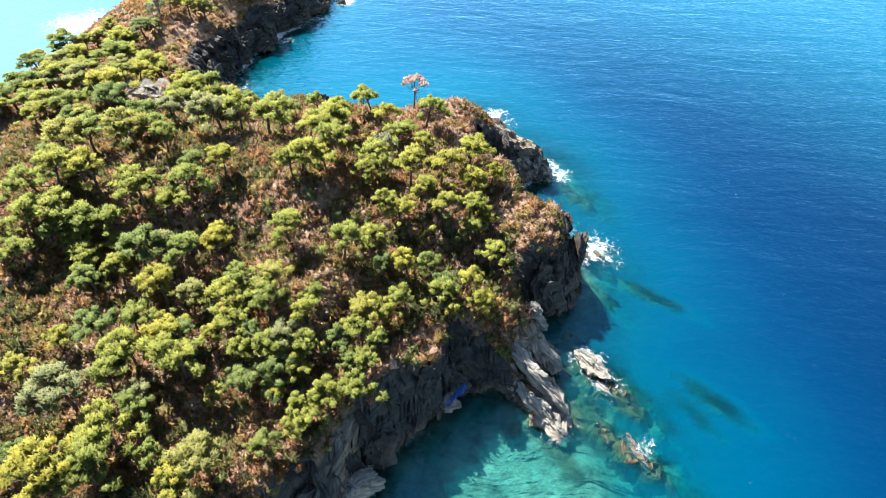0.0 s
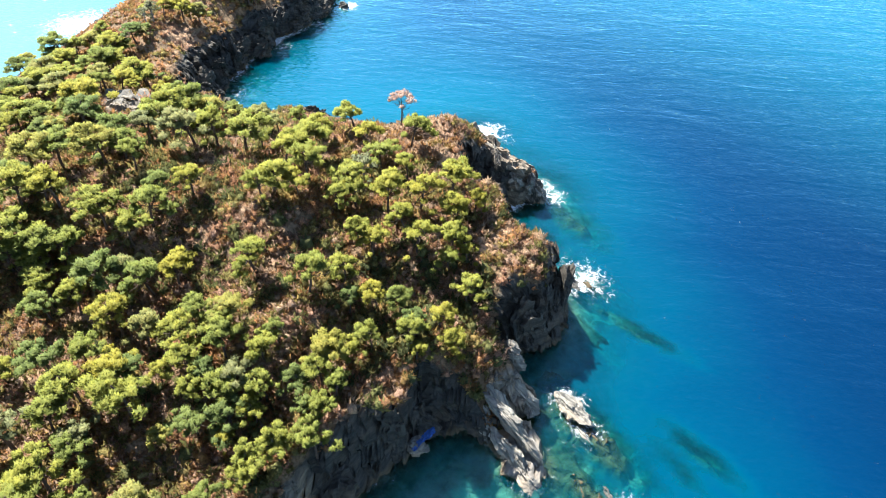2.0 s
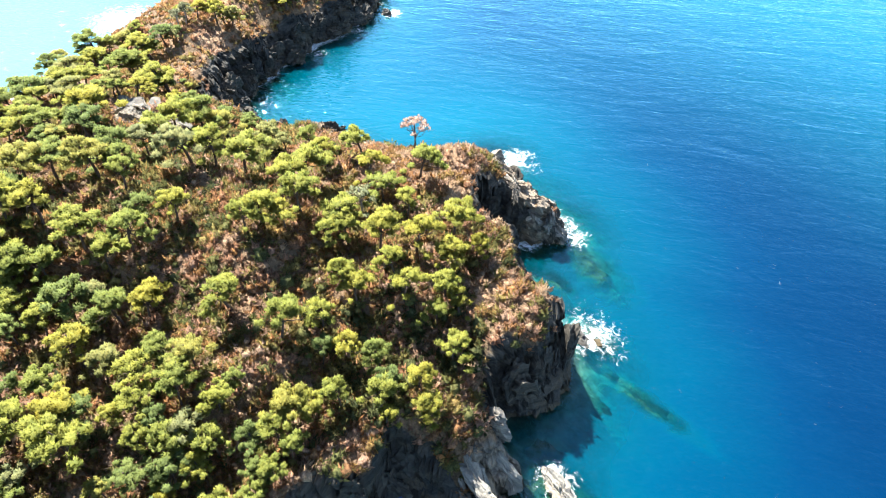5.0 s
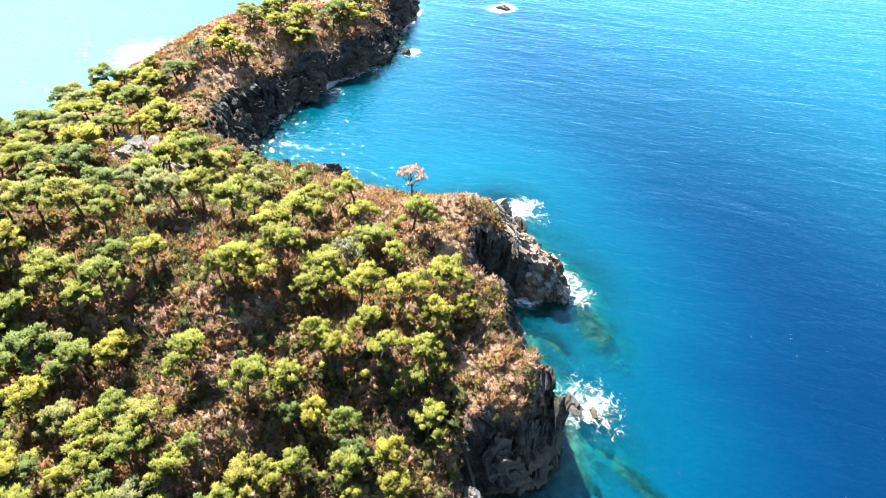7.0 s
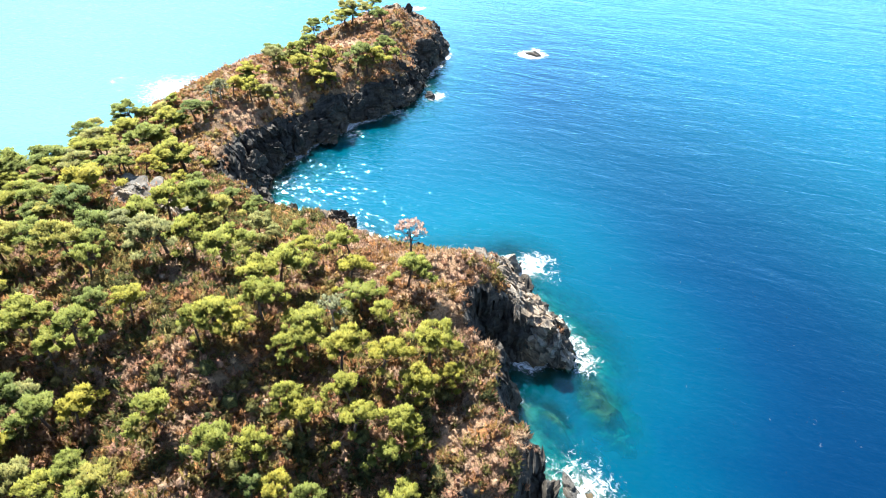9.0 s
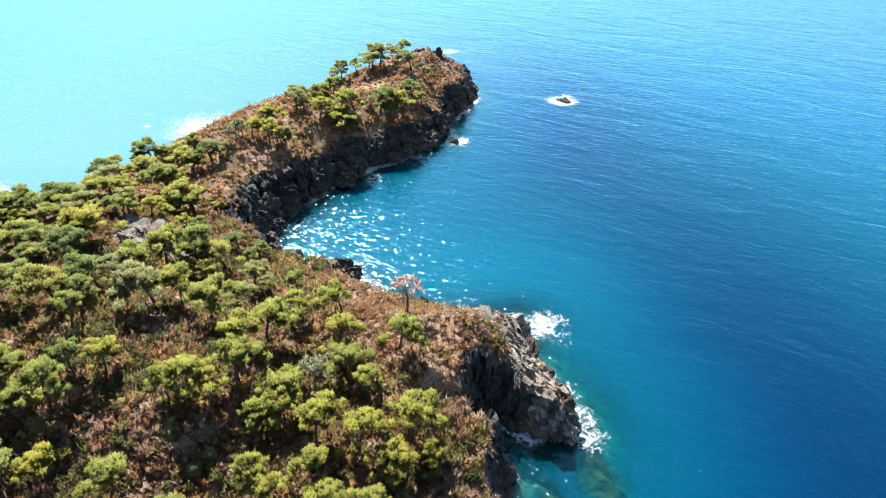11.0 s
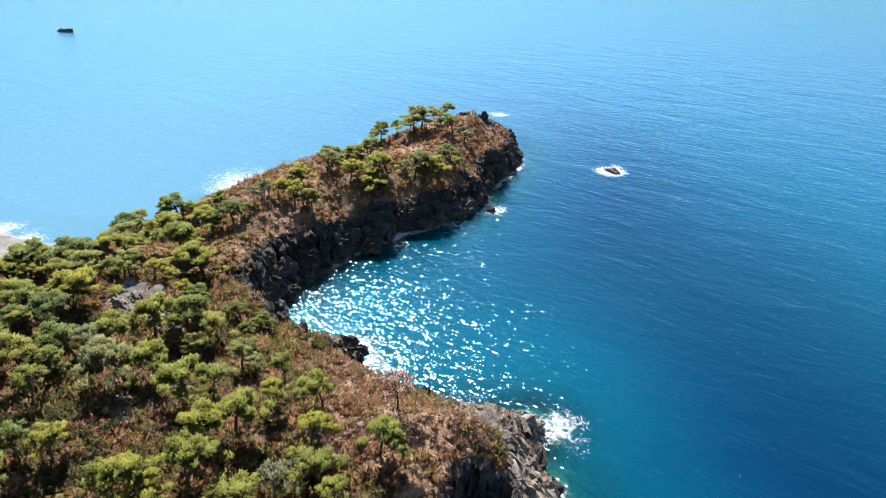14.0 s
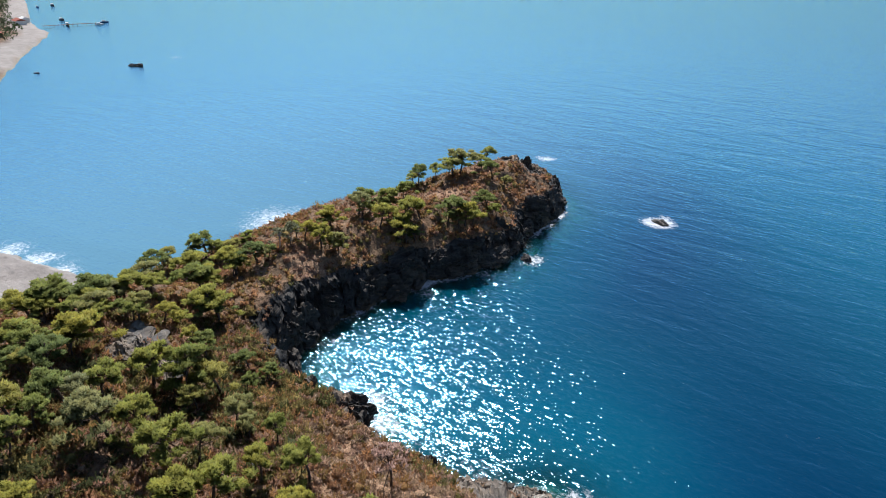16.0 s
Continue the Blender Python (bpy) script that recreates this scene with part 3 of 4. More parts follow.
bmesh.ops.create_grid(bm, x_segments=2, y_segments=2, size=4700)
for v in bm.verts:
    v.co.z = -17
mesh = bpy.data.meshes.new("sea_bed")
bm.to_mesh(mesh)
bm.free()
mesh.materials.append(GROUND)
tagged(new("sea_bed", mesh), "pale sandy sea bed under deep water", "sea bed", kind="structure")


# ---- rocks ----
def part(name, mesh, mat, parent, label=""):
    """One mesh as a part under a thing or a part."""
    ob = new(name, mesh)
    mesh.materials.append(mat)
    ob.parent = parent
    return tagged(ob, label)


def boulder_mesh(name, size, seed, cuts=16, rough=0.16, detail=4):
    """A crag: a ball cut by planes, split along its beds into stepped blocks with clean broken faces."""
    rng = np.random.RandomState(seed)
    b = bmesh.new()
    bmesh.ops.create_icosphere(b, subdivisions=detail, radius=1.0)
    co = np.array([v.co for v in b.verts])
    for _ in range(cuts):
        n = rng.normal(size=3)
        n /= np.linalg.norm(n)
        over = np.maximum(co @ n - rng.uniform(0.5, 0.86), 0)
        co = co - over[:, None] * n
    out = co / (np.linalg.norm(co, axis=1)[:, None] + 1e-6)
    co = co * np.array(size) * 0.62
    q = co + seed * 7.3
    u, v, w = q[:, 0] * 0.9 + q[:, 2] * 0.3, q[:, 1] + 0.35 * q[:, 2], q[:, 2] * 0.9 - q[:, 0] * 0.25 + 0.3 * q[:, 1]
    blocks = 0.62 * cells(u * 0.38, v * 1.0, w * 0.7, seed) + 0.30 * cells(u * 0.9, v * 2.1, w * 1.7, seed + 5) + 0.13 * cells(u * 2.2, v * 4.5, w * 3.8, seed + 8)
    cracks = -np.clip(0.09 - np.abs(fbm(u * 0.35, v * 1.1, w * 0.6, seed + 9, 2)), 0, 1) * 7
    fine = fbm(q[:, 0] * 3, q[:, 1] * 3, q[:, 2] * 3, seed + 3, 2, True)
    co = co + out * (1.5 * blocks + cracks + 0.2 * fine)[:, None] * rough * min(size) * np.array([0.8, 1.0, 1.15])
    for v, c in zip(b.verts, co):
        v.co = c
    mesh = bpy.data.meshes.new(name)
    b.to_mesh(mesh)
    b.free()
    mesh.shade_smooth()
    mesh.set_sharp_from_angle(angle=radians(24))
    return mesh


# x, y, z of the middle, length, width, height, heading, tilt
SPUR_ROCKS = [
    (-18.0, 44.7, 3.4, 12.4, 2.0, 2.8, -16, 29), (-21.0, 46.9, 4.2, 7.0, 1.8, 3.0, -18, 34), (-16.5, 41.9, 1.2, 9.4, 2.0, 2.4, -20, 20), (-13.4, 40.7, 0.1, 5.4, 2.2, 1.5, -25, 8),
    (-19.2, 49.8, 3.0, 9.2, 2.1, 3.2, -9, 38), (-22.6, 44.6, 2.4, 6.0, 2.6, 4.2, -28, 30), (-22.8, 52.4, 5.4, 4.6, 2.4, 7.0, -10, 24),
    (-27.6, 36.8, 0.9, 2.8, 1.9, 3.0, 40, 12), (-31.6, 20.6, 1.8, 6, 3.0, 5.0, 62, 20)]
SPUR_STONES = [(-12.0, 52.8, 0.6, 6.8, 2.1, 2.6, -27, 5), (-9.4, 50.3, -0.3, 3.2, 0.8, 1.3, -30, 4)]
CAPE_ROCKS = [
    (-36.6, 95.6, 1.2, 3.6, 2.4, 3.6, -34, 16), (-38.0, 94.2, 3.2, 3.0, 2.4, 5.6, -58, 14), (-39.6, 95.8, 3.8, 4.4, 1.8, 5.0, -36, 20), (-40.6, 93.2, 4.2, 3.0, 2.2, 6.6, -60, 10),
    (-42.4, 95.0, 5.0, 4.4, 2.0, 5.8, -38, 16), (-44.6, 93.0, 4.6, 3.2, 2.4, 7.8, -64, 8), (-46.4, 95.0, 6.4, 4.0, 2.0, 5.4, -40, 10), (-44.8, 98.2, 2.6, 5.0, 2.2, 4.0, -28, 16),
    (-41.0, 97.8, 1.8, 4.4, 1.9, 3.4, -34, 14), (-48.6, 97.8, 4.6, 4.4, 2.2, 4.8, -30, 14), (-50.2, 94.6, 6.4, 3.6, 2.4, 5.4, 20, 6), (-52.2, 99.8, 4.2, 4.0, 2.4, 5.0, -30, 14),
    (-54.6, 98.4, 6.2, 4.4, 2.6, 5.0, 54, 8), (-56.6, 101.6, 4.4, 3.6, 2.6, 6.8, 66, 8), (-57.4, 104.4, 2.8, 4.0, 2.4, 6.2, 68, 12), (-59.6, 103.0, 3.0, 3.4, 2.4, 5.0, 60, 5),
    (-57.6, 107.4, 0.8, 3.6, 2.2, 3.4, 50, 10)]
FAR_ROCKS = [
    (-87.8, 90.6, 4.6, 6.0, 3.4, 8.2, 60, 6), (-90.2, 90.0, 3.4, 3.8, 2.6, 6.4, 40, 12), (-85.4, 88.8, 3.6, 4.0, 2.8, 6.4, 10, 4), (-86.2, 87.6, 5.6, 5.0, 2.6, 5.4, 30, 8), (-92.4, 87.4, 3.6, 4.5, 2.8, 6.5, 70, 10), (-82.6, 88.8, 3.4, 4.5, 2.6, 5.2, -20, 8),
    (-133.6, 146.5, 4.0, 8.0, 3.6, 4.6, 80, 14), (-129.6, 133.5, 3.0, 6.5, 3.4, 4.6, 80, 10), (-128.6, 107.5, 3.2, 6.5, 3.6, 5.4, 65, 16),
    (-165, 178, 7.5, 11, 9.0, 9.0, 40, 0), (-125.2, 116.5, 1.6, 5.0, 3.0, 4.0, 75, 6),
    (-131.5, 140, 5.5, 7.0, 3.4, 4.0, 84, 18), (-137, 153, 5.0, 7.5, 4.0, 5.0, 55, 12), (-144, 168, 5.0, 8.0, 4.2, 6.0, 60, 8), (-127.8, 122, 6.0, 6.0, 3.0, 4.5, 80, 20), (-123.5, 100, 4.0, 5.0, 3.0, 5.0, 65, 14), (-118.6, 89, 4.5, 4.5, 3.2, 6.0, 40, 10)]
HILL_ROCKS = [(-104.6, 60.0, -0.3, 8.5, 4.6, 1.7, -48, 10), (-102.0, 62.4, -0.4, 7.0, 3.4, 1.5, -52, 12), (-97.4, 64.6, -0.2, 6.0, 2.4, 1.2, 4, 8), (-107.2, 60.6, -0.3, 5.0, 2.6, 1.3, -30, 8)]
SEA_ROCKS = [
    (-3.0, 43.2, -0.5, 4.6, 1.5, 1.2, -36, 2), (-1.8, 41.6, -0.6, 4.2, 1.0, 1.2, -34, 2), (-22.2, 77.2, -0.1, 5.0, 2.0, 1.3, -32, 4),
    (-127.6, 154.6, 0.2, 3.0, 2.0, 1.9, 20, 0), (-127.7, 203.4, 0.1, 5.4, 2.2, 1.9, 4, 0), (-473, 100.5, 0.3, 10.0, 4.0, 2.4, 60, 0)]


def place_rocks(name, rows, mat, label, group, seed, rough=0.16):
    for k, (x, y, z, long, wide, high, turn, tilt) in enumerate(rows):
        if rows is HILL_ROCKS:
            z = z + land(np.array([x]), np.array([y]))[0][0]
        ob = new(name, boulder_mesh(name, (long, wide, high), seed + k, rough=rough, detail=5 if long > 4 else 4))
        ob.data.materials.append(mat)
        ob.matrix_world = pose(x, y, z, 0, tilt, turn)
        tagged(ob, label, "rock", group)


place_rocks("rock_slab", SPUR_ROCKS, PALE_ROCK, "pale grey tilted rock slab running down the cliff into the sea", "slabs of the rocky spur", 100)
place_rocks("sea_rock", SPUR_STONES, PALE_ROCK, "pale grey rock slab rising from the shallow reef off the spur", "slabs of the rocky spur", 130)
place_rocks("rock_outcrop", CAPE_ROCKS, PALE_ROCK, "cracked grey-brown rock outcrop on the cape above the surf", "rocks of the cape", 200, 0.24)
place_rocks("rock_outcrop", FAR_ROCKS, SHADE_ROCK, "weathered rock outcrop on the cliff of the headland, darkened as in shade", "rocks of the far headland", 300, 0.26)
place_rocks("rock_slab", HILL_ROCKS, WHITE_ROCK, "whitish bare rock slab on the brown hillside", "bare slabs of the hill", 500, 0.09)
place_rocks("sea_rock", SEA_ROCKS, WET_ROCK, "wet brown rock standing in the sea with foam round it", "rocks in the sea", 400)


def clad_cliffs():
    """Crags that stand out of the cliffs along the shore, buttress beside cleft."""
    rng = np.random.RandomState(61)
    shapes = [boulder_mesh("cliff_crag", (4.2, 3.0, 6.0), 600 + k, cuts=12, rough=0.20, detail=4) for k in range(7)]
    # crags coloured dark to deepen the shade of the cliff faces
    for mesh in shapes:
        mesh.materials.append(SHADE_ROCK)
    ring = COAST[3:92]
    for (ax, ay), (bx, by) in zip(ring, ring[1:]):
        far = math.hypot(bx - ax, by - ay)
        steps = max(1, round(far / 3.6))
        for k in range(steps):
            u = (k + rng.uniform(0.2, 0.8)) / steps
            inward = rng.uniform(0.8, 2.4)
            x, y = ax + u * (bx - ax) - (by - ay) / far * inward, ay + u * (by - ay) + (bx - ax) / far * inward
            if x < -186 or y > 200 or y < 8:
                continue
            cliff = float(land(np.array([x - (by - ay) / far * 2.5]), np.array([y + (bx - ax) / far * 2.5]))[0][0])
            if cliff < 3.5 or rng.uniform() < 0.2:
                continue
            cliff = min(cliff, 11.0)
            s = rng.uniform(0.75, 1.25)
            tall = cliff * rng.uniform(0.55, 0.95) / 6.0
            crag = new("cliff_crag", shapes[rng.randint(len(shapes))])
            turn = math.degrees(math.atan2(by - ay, bx - ax)) + rng.uniform(-25, 25) + 180 * rng.randint(2)
            crag.matrix_world = pose(x, y, cliff * rng.uniform(0.22, 0.42), rng.uniform(-10, 10), rng.uniform(-14, 14), turn) @ Matrix.Diagonal((s, s * rng.uniform(0.8, 1.1), tall, 1))
            tagged(crag, "cracked crag standing out of the sea cliff, darkened as in shade", "rock", "crags of the cliffs")


clad_cliffs()


# ---- pines ----
def make_needle_material(name, stops, dry=False):
    m, n, l, p = material(name, 0.7)
    info = n.new("ShaderNodeObjectInfo")
    c1 = ramp(n, l, info.outputs["Random"], stops)
    geo = n.new("ShaderNodeNewGeometry")
    c2 = ramp(n, l, geo.outputs["Random Per Island"], [(0.0, (0.78, 0.82, 0.84)), (0.5, (1, 1, 1)), (1.0, (1.16, 1.13, 1.04))])
    clump = noise_node(n, l, 1.1, 3, 0.6)
    c3 = ramp(n, l, clump.outputs["Fac"], [(0.34, (0.74, 0.80, 0.78)), (0.62, (1.12, 1.08, 1.0))])
    col = mix(n, l, 1.0, mix(n, l, 1.0, c1.outputs["Color"], c2.outputs["Color"], "MULTIPLY"), c3.outputs["Color"], "MULTIPLY")
    l.new(col, p.inputs["Base Color"])
    tr = n.new("ShaderNodeBsdfTranslucent")
    l.new(col, tr.inputs["Color"])
    sh = n.new("ShaderNodeMixShader")
    sh.inputs["Fac"].default_value = 0.2 if dry else 0.6
    l.new(p.outputs[0], sh.inputs[1])
    l.new(tr.outputs[0], sh.inputs[2])
    l.new(sh.outputs[0], n["Material Output"].inputs["Surface"])
    return m


def make_bark_material(name, low, high):
    m, n, l, p = material(name, 0.95)
    t = noise_node(n, l, 6, 6, 0.7, 0, stretch=((0, 0, 0), (1, 1, 0.25)))
    l.new(ramp(n, l, t.outputs["Fac"], [(0.35, low), (0.65, high)]).outputs["Color"], p.inputs["Base Color"])
    bump(n, l, t.outputs["Fac"], 0.8, 0.05, p.inputs["Normal"])
    return m


NEEDLES = make_needle_material("pine_needles", [(0.0, (0.19, 0.24, 0.085)), (0.3, (0.275, 0.305, 0.080)), (0.6, (0.345, 0.35, 0.080)), (0.85, (0.40, 0.365, 0.072)), (1.0, (0.29, 0.30, 0.15))])
DRY_NEEDLES = make_needle_material("dry_needles", [(0.0, (0.34, 0.22, 0.185)), (1.0, (0.37, 0.24, 0.205))], True)
PALE_NEEDLES = make_needle_material("grey_needles", [(0.0, (0.17, 0.18, 0.10)), (1.0, (0.20, 0.20, 0.12))], True)
BARK = make_bark_material("pine_bark", (0.045, 0.032, 0.026), (0.13, 0.095, 0.075))
GREY_BARK = make_bark_material("grey_deadwood", (0.20, 0.18, 0.16), (0.42, 0.39, 0.36))


class Tubes:
    """Tapered tubes gathered into one mesh."""

    def __init__(self):
        self.verts, self.faces = [], []

    def add(self, points, radii, sides=6):
        base = len(self.verts)
        for k, (p, r) in enumerate(zip(points, radii)):
            ahead = (points[min(k + 1, len(points) - 1)] - points[max(k - 1, 0)])
            ahead /= np.linalg.norm(ahead) + 1e-9
            side = np.cross(ahead, (0.3, 0.9, 0.2))
            side /= np.linalg.norm(side) + 1e-9
            up = np.cross(ahead, side)
            for a in np.arange(sides) * 2 * np.pi / sides:
                self.verts.append(p + r * (np.cos(a) * side + np.sin(a) * up))
        for k in range(len(points) - 1):
            for a in range(sides):
                b = (a + 1) % sides
                q = base + k * sides
                self.faces.append((q + a, q + b, q + sides + b, q + sides + a))
        self.faces.append(tuple(base + (len(points) - 1) * sides + a for a in range(sides)))

    def mesh(self, name):
        mesh = bpy.data.meshes.new(name)
        mesh.from_pydata([tuple(v) for v in self.verts], [], self.faces)
        mesh.shade_smooth()
        return mesh


def tuft_mesh(name, centres, outward, size, rng, blades=2, spread=0.9):
    """Small sprays of needles: pointed blades that fan out round a direction."""
    n = len(centres) * blades
    c = np.repeat(centres, blades, 0)
    way = np.repeat(outward, blades, 0) + rng.normal(scale=spread, size=(n, 3))
    way /= np.linalg.norm(way, axis=1)[:, None]
    side = np.cross(way, rng.normal(size=(n, 3)))
    side /= np.linalg.norm(side, axis=1)[:, None]
    s = (np.repeat(size, blades) * rng.uniform(0.7, 1.25, n))[:, None]
    base = c - way * s * 0.35
    tip, left, right = c + way * s * 0.85, base + side * s * 0.30, base - side * s * 0.30
    verts = np.stack([left, tip, right], 1).reshape(-1, 3)
    faces = np.arange(n * 3).reshape(-1, 3)
    soft = np.repeat(outward / np.linalg.norm(outward, axis=1)[:, None], blades, 0) + 0.9 * way
    soft /= np.linalg.norm(soft, axis=1)[:, None]
    flip = (np.cross(tip - left, right - left) * soft).sum(1) < 0
    faces[flip] = faces[flip][:, ::-1]
    mesh = bpy.data.meshes.new(name)
    mesh.from_pydata(verts.tolist(), [], faces.tolist())
    mesh.normals_split_custom_set_from_vertices(np.repeat(soft, 3, 0).tolist())
    return mesh


def make_pine(seed, flat, lean, clumps=15, needles=NEEDLES, bark=BARK, density=1.0, name="pine_tree", high=6.0, wide=4.4):
    """A coast pine about 6 m high: bent trunk, rising limbs and a loose crown of needle clumps."""
    rng = np.random.RandomState(seed)
    root = new(name)
    wood = Tubes()
    ts = np.linspace(0, 1, 9)
    bend = rng.uniform(0, 2 * np.pi)
    bow = rng.uniform(-0.35, 0.35, 2)
    axis = np.stack([np.cos(bend) * lean * ts**1.3 + bow[0] * np.sin(ts * 3.1), np.sin(bend) * lean * ts**1.3 + bow[1] * np.sin(ts * 4.2), -0.5 + ts * (high * 0.86 + 0.5)], 1)
    wood.add(axis, 0.17 * (1 - 0.78 * ts) + 0.02, 7)
    head = axis[-1]
    tops, sizes = [], []
    for k in range(round(clumps * 1.7)):
        a = k * 2.4 + rng.uniform(-0.4, 0.4)
        r = wide * 0.5 * math.sqrt((k + 0.6) / round(clumps * 1.7)) * rng.uniform(0.5, 1.3) * (1 + 0.22 * math.cos(2 * (a - bend)))
        dome = high * (0.97 - flat * 0.34 * (r / (wide * 0.5)) ** 2) - rng.uniform(0, 1.7) * (1.35 - flat) + rng.normal(scale=0.2)
        at = rng.uniform(0.52, 0.9)
        root_at = np.array([np.interp(at, ts, axis[:, i]) for i in range(3)])
        tip = np.array([head[0] + r * math.cos(a), head[1] + r * math.sin(a), dome - 0.35])
        mid = (root_at + tip) / 2 + rng.normal(scale=0.18, size=3) - (0, 0, 0.22)
        wood.add(np.array([root_at, mid, tip]), np.array([0.055, 0.038, 0.014]), 4)
        tops.append(tip)
        sizes.append(rng.uniform(0.24, 0.60) * wide / 4.4)
    part("trunk", wood.mesh("trunk"), bark, root)
    cs, outs, ss = [], [], []
    for tip, r in zip(tops, sizes):
        n = int(240 * density * r) + 10
        d = rng.normal(size=(n, 3))
        d /= np.linalg.norm(d, axis=1)[:, None]
        d[:, 2] = np.where(d[:, 2] < -0.25, -d[:, 2], d[:, 2])
        q = d * (r * rng.uniform(0.3, 1.15, n))[:, None] * np.array([1.15, 1.15, 0.62])
        cs.append(tip + q)
        outs.append(d + np.array([0, 0, 1.0]))
        ss.append(rng.uniform(0.16, 0.42, n))
    part("crown", tuft_mesh("crown", np.concatenate(cs), np.concatenate(outs), np.concatenate(ss), rng), needles, root)
    return root


PINES_FOOT = [
    (-65.4, 16.4, 4.7), (-69.3, 13, 2.8), (-69.8, 7.3, 3.6), (-61, 7.8, 5.9), (-58.9, 11.5, 4.4), (-54.9, 12.3, 3.2),
    (-59.3, 15.3, 4.5), (-53.2, 17, 5.6), (-53.7, 10.6, 3.4), (-53.7, 6.7, 4.9), (-52.9, 4.1, 4.8), (-55.6, -0.3, 5.9),
    (-53.3, -0.4, 3.8), (-51.5, 2.1, 4.1), (-60.1, -1, 3.7), (-48.6, 7.2, 2.8), (-43, 9.4, 5.2), (-43.9, 6.8, 3.9),
    (-44.2, 5.3, 2.6), (-39.2, 13.9, 3), (-48.1, 17.1, 2.5),
]
PINES_LOWER = [
    (-57.9, 19.3, 4.5), (-56.3, 20.3, 3.4), (-55.2, 27.2, 4.6), (-55, 30.3, 3.5), (-50.7, 29.7, 3.7), (-51.9, 24.8, 3.7),
    (-53.5, 22.2, 2.6), (-49.2, 25.6, 2.9), (-46.3, 19.8, 3.9), (-43.6, 22.1, 4.2), (-45.4, 24.8, 4.3), (-42.1, 20.3, 2),
    (-49.6, 22.7, 2.9), (-39.6, 35, 4.4), (-38.2, 37.6, 3.4), (-51.2, 32.2, 3.6), (-49.3, 28.4, 3.7), (-45.3, 33.5, 2.4),
    (-45.2, 30.9, 3.5), (-46, 26.1, 4), (-42.4, 27.3, 3.6), (-39.7, 30, 3.5), (-38.3, 32.4, 3.8), (-35.8, 32.2, 2.7),
    (-41.8, 24.5, 2.9), (-36.7, 23.3, 2.9), (-36.3, 22, 3.4), (-38.1, 19.7, 2.9), (-36.8, 18.4, 3.2), (-33.7, 25.4, 3.9),
    (-35.5, 28.5, 3), (-37.2, 28, 2.3),
]
PINES_WEST = [
    (-96.1, 38, 6.1), (-92.4, 34.9, 4.9), (-89.5, 31.3, 5.2), (-89.8, 28.6, 5.2), (-84.5, 33.6, 5.5), (-77.1, 34.9, 5.2),
    (-72, 38.8, 5.1), (-72.6, 42.3, 3.6), (-76.6, 37.6, 3.1), (-85.2, 26.5, 5.9), (-88.5, 23.9, 5.1), (-84.6, 24.7, 4.1),
    (-87.7, 21, 3.7), (-84.1, 20.6, 4.5), (-81.7, 28.6, 5), (-78.5, 29.2, 4.9), (-80.5, 26.1, 4.1), (-76.5, 28.6, 3.1),
    (-71.3, 28.2, 5.5), (-69.2, 31.3, 3.4), (-72.7, 35.5, 4.4), (-65.4, 31.9, 5), (-63, 34.1, 4.3), (-76.9, 24.2, 3.9),
    (-73.6, 21.8, 3.8), (-71.8, 24.5, 3.8), (-64.4, 25, 5), (-59.8, 25.1, 3.9), (-63.2, 19.4, 3.8), (-94, 41.2, 5.7),
]
PINES_RIM = [
    (-47.1, 41.5, 4.4), (-45, 46.5, 3.7), (-41.9, 43.1, 2.8), (-39.1, 45.7, 3.6), (-36.6, 47.7, 3.6), (-43.4, 51.7, 3.7),
    (-46.7, 52.5, 3.7), (-38.8, 55.3, 4.3), (-35.8, 60.5, 3.9), (-34.4, 56.7, 3), (-33.1, 59.9, 3.1), (-30, 54.5, 3.8),
    (-30.9, 48.7, 3.6), (-32.8, 44.8, 3.1), (-32.4, 42.5, 3.8), (-27.9, 46.3, 3.6), (-30.5, 42.1, 2.3), (-36.1, 39.9, 3.4),
    (-53.9, 60, 4.9), (-53.1, 56.4, 3.7), (-51.4, 58.7, 4), (-46.9, 60.3, 4.8), (-43.2, 63.5, 4.9), (-42.2, 58, 3.8),
    (-41.7, 70.4, 5.4), (-37.9, 65.6, 4.5), (-37.3, 69.9, 3.3), (-54.4, 69.7, 4.7), (-54, 78, 4.9), (-49.3, 68.9, 3.8),
]
PINES_CREST = [
    (-70.3, 45.1, 4), (-81.1, 44.4, 3.8), (-55, 40.9, 5), (-60.7, 51.8, 5.2), (-60.6, 49.4, 3.9), (-58.4, 57.1, 4.9),
    (-57.1, 52.9, 3.5), (-66.1, 64.4, 5.4), (-98.6, 49.5, 5.5), (-94, 61.6, 5.8), (-92.6, 66, 6.5), (-92.5, 70.7, 5.9),
    (-92.5, 74.5, 2.5), (-90.3, 50.8, 5.4), (-91.5, 55.3, 5.3), (-80, 55.1, 5.9), (-88.6, 44.8, 5.9), (-86.9, 47.1, 4.1),
    (-87.8, 52.5, 4.4), (-90.9, 64, 3.2), (-89.3, 66.5, 3.6), (-78.6, 57.8, 5.1), (-74.7, 60.4, 6.4), (-82.3, 70.8, 4.3),
    (-75.3, 64.3, 4.4), (-77.9, 71.1, 3), (-75.1, 74.1, 3.2), (-66.4, 69.9, 3.8), (-63.4, 75.0, 4.4), (-58.7, 71, 4.2),
    (-66, 60.2, 5.2),
]
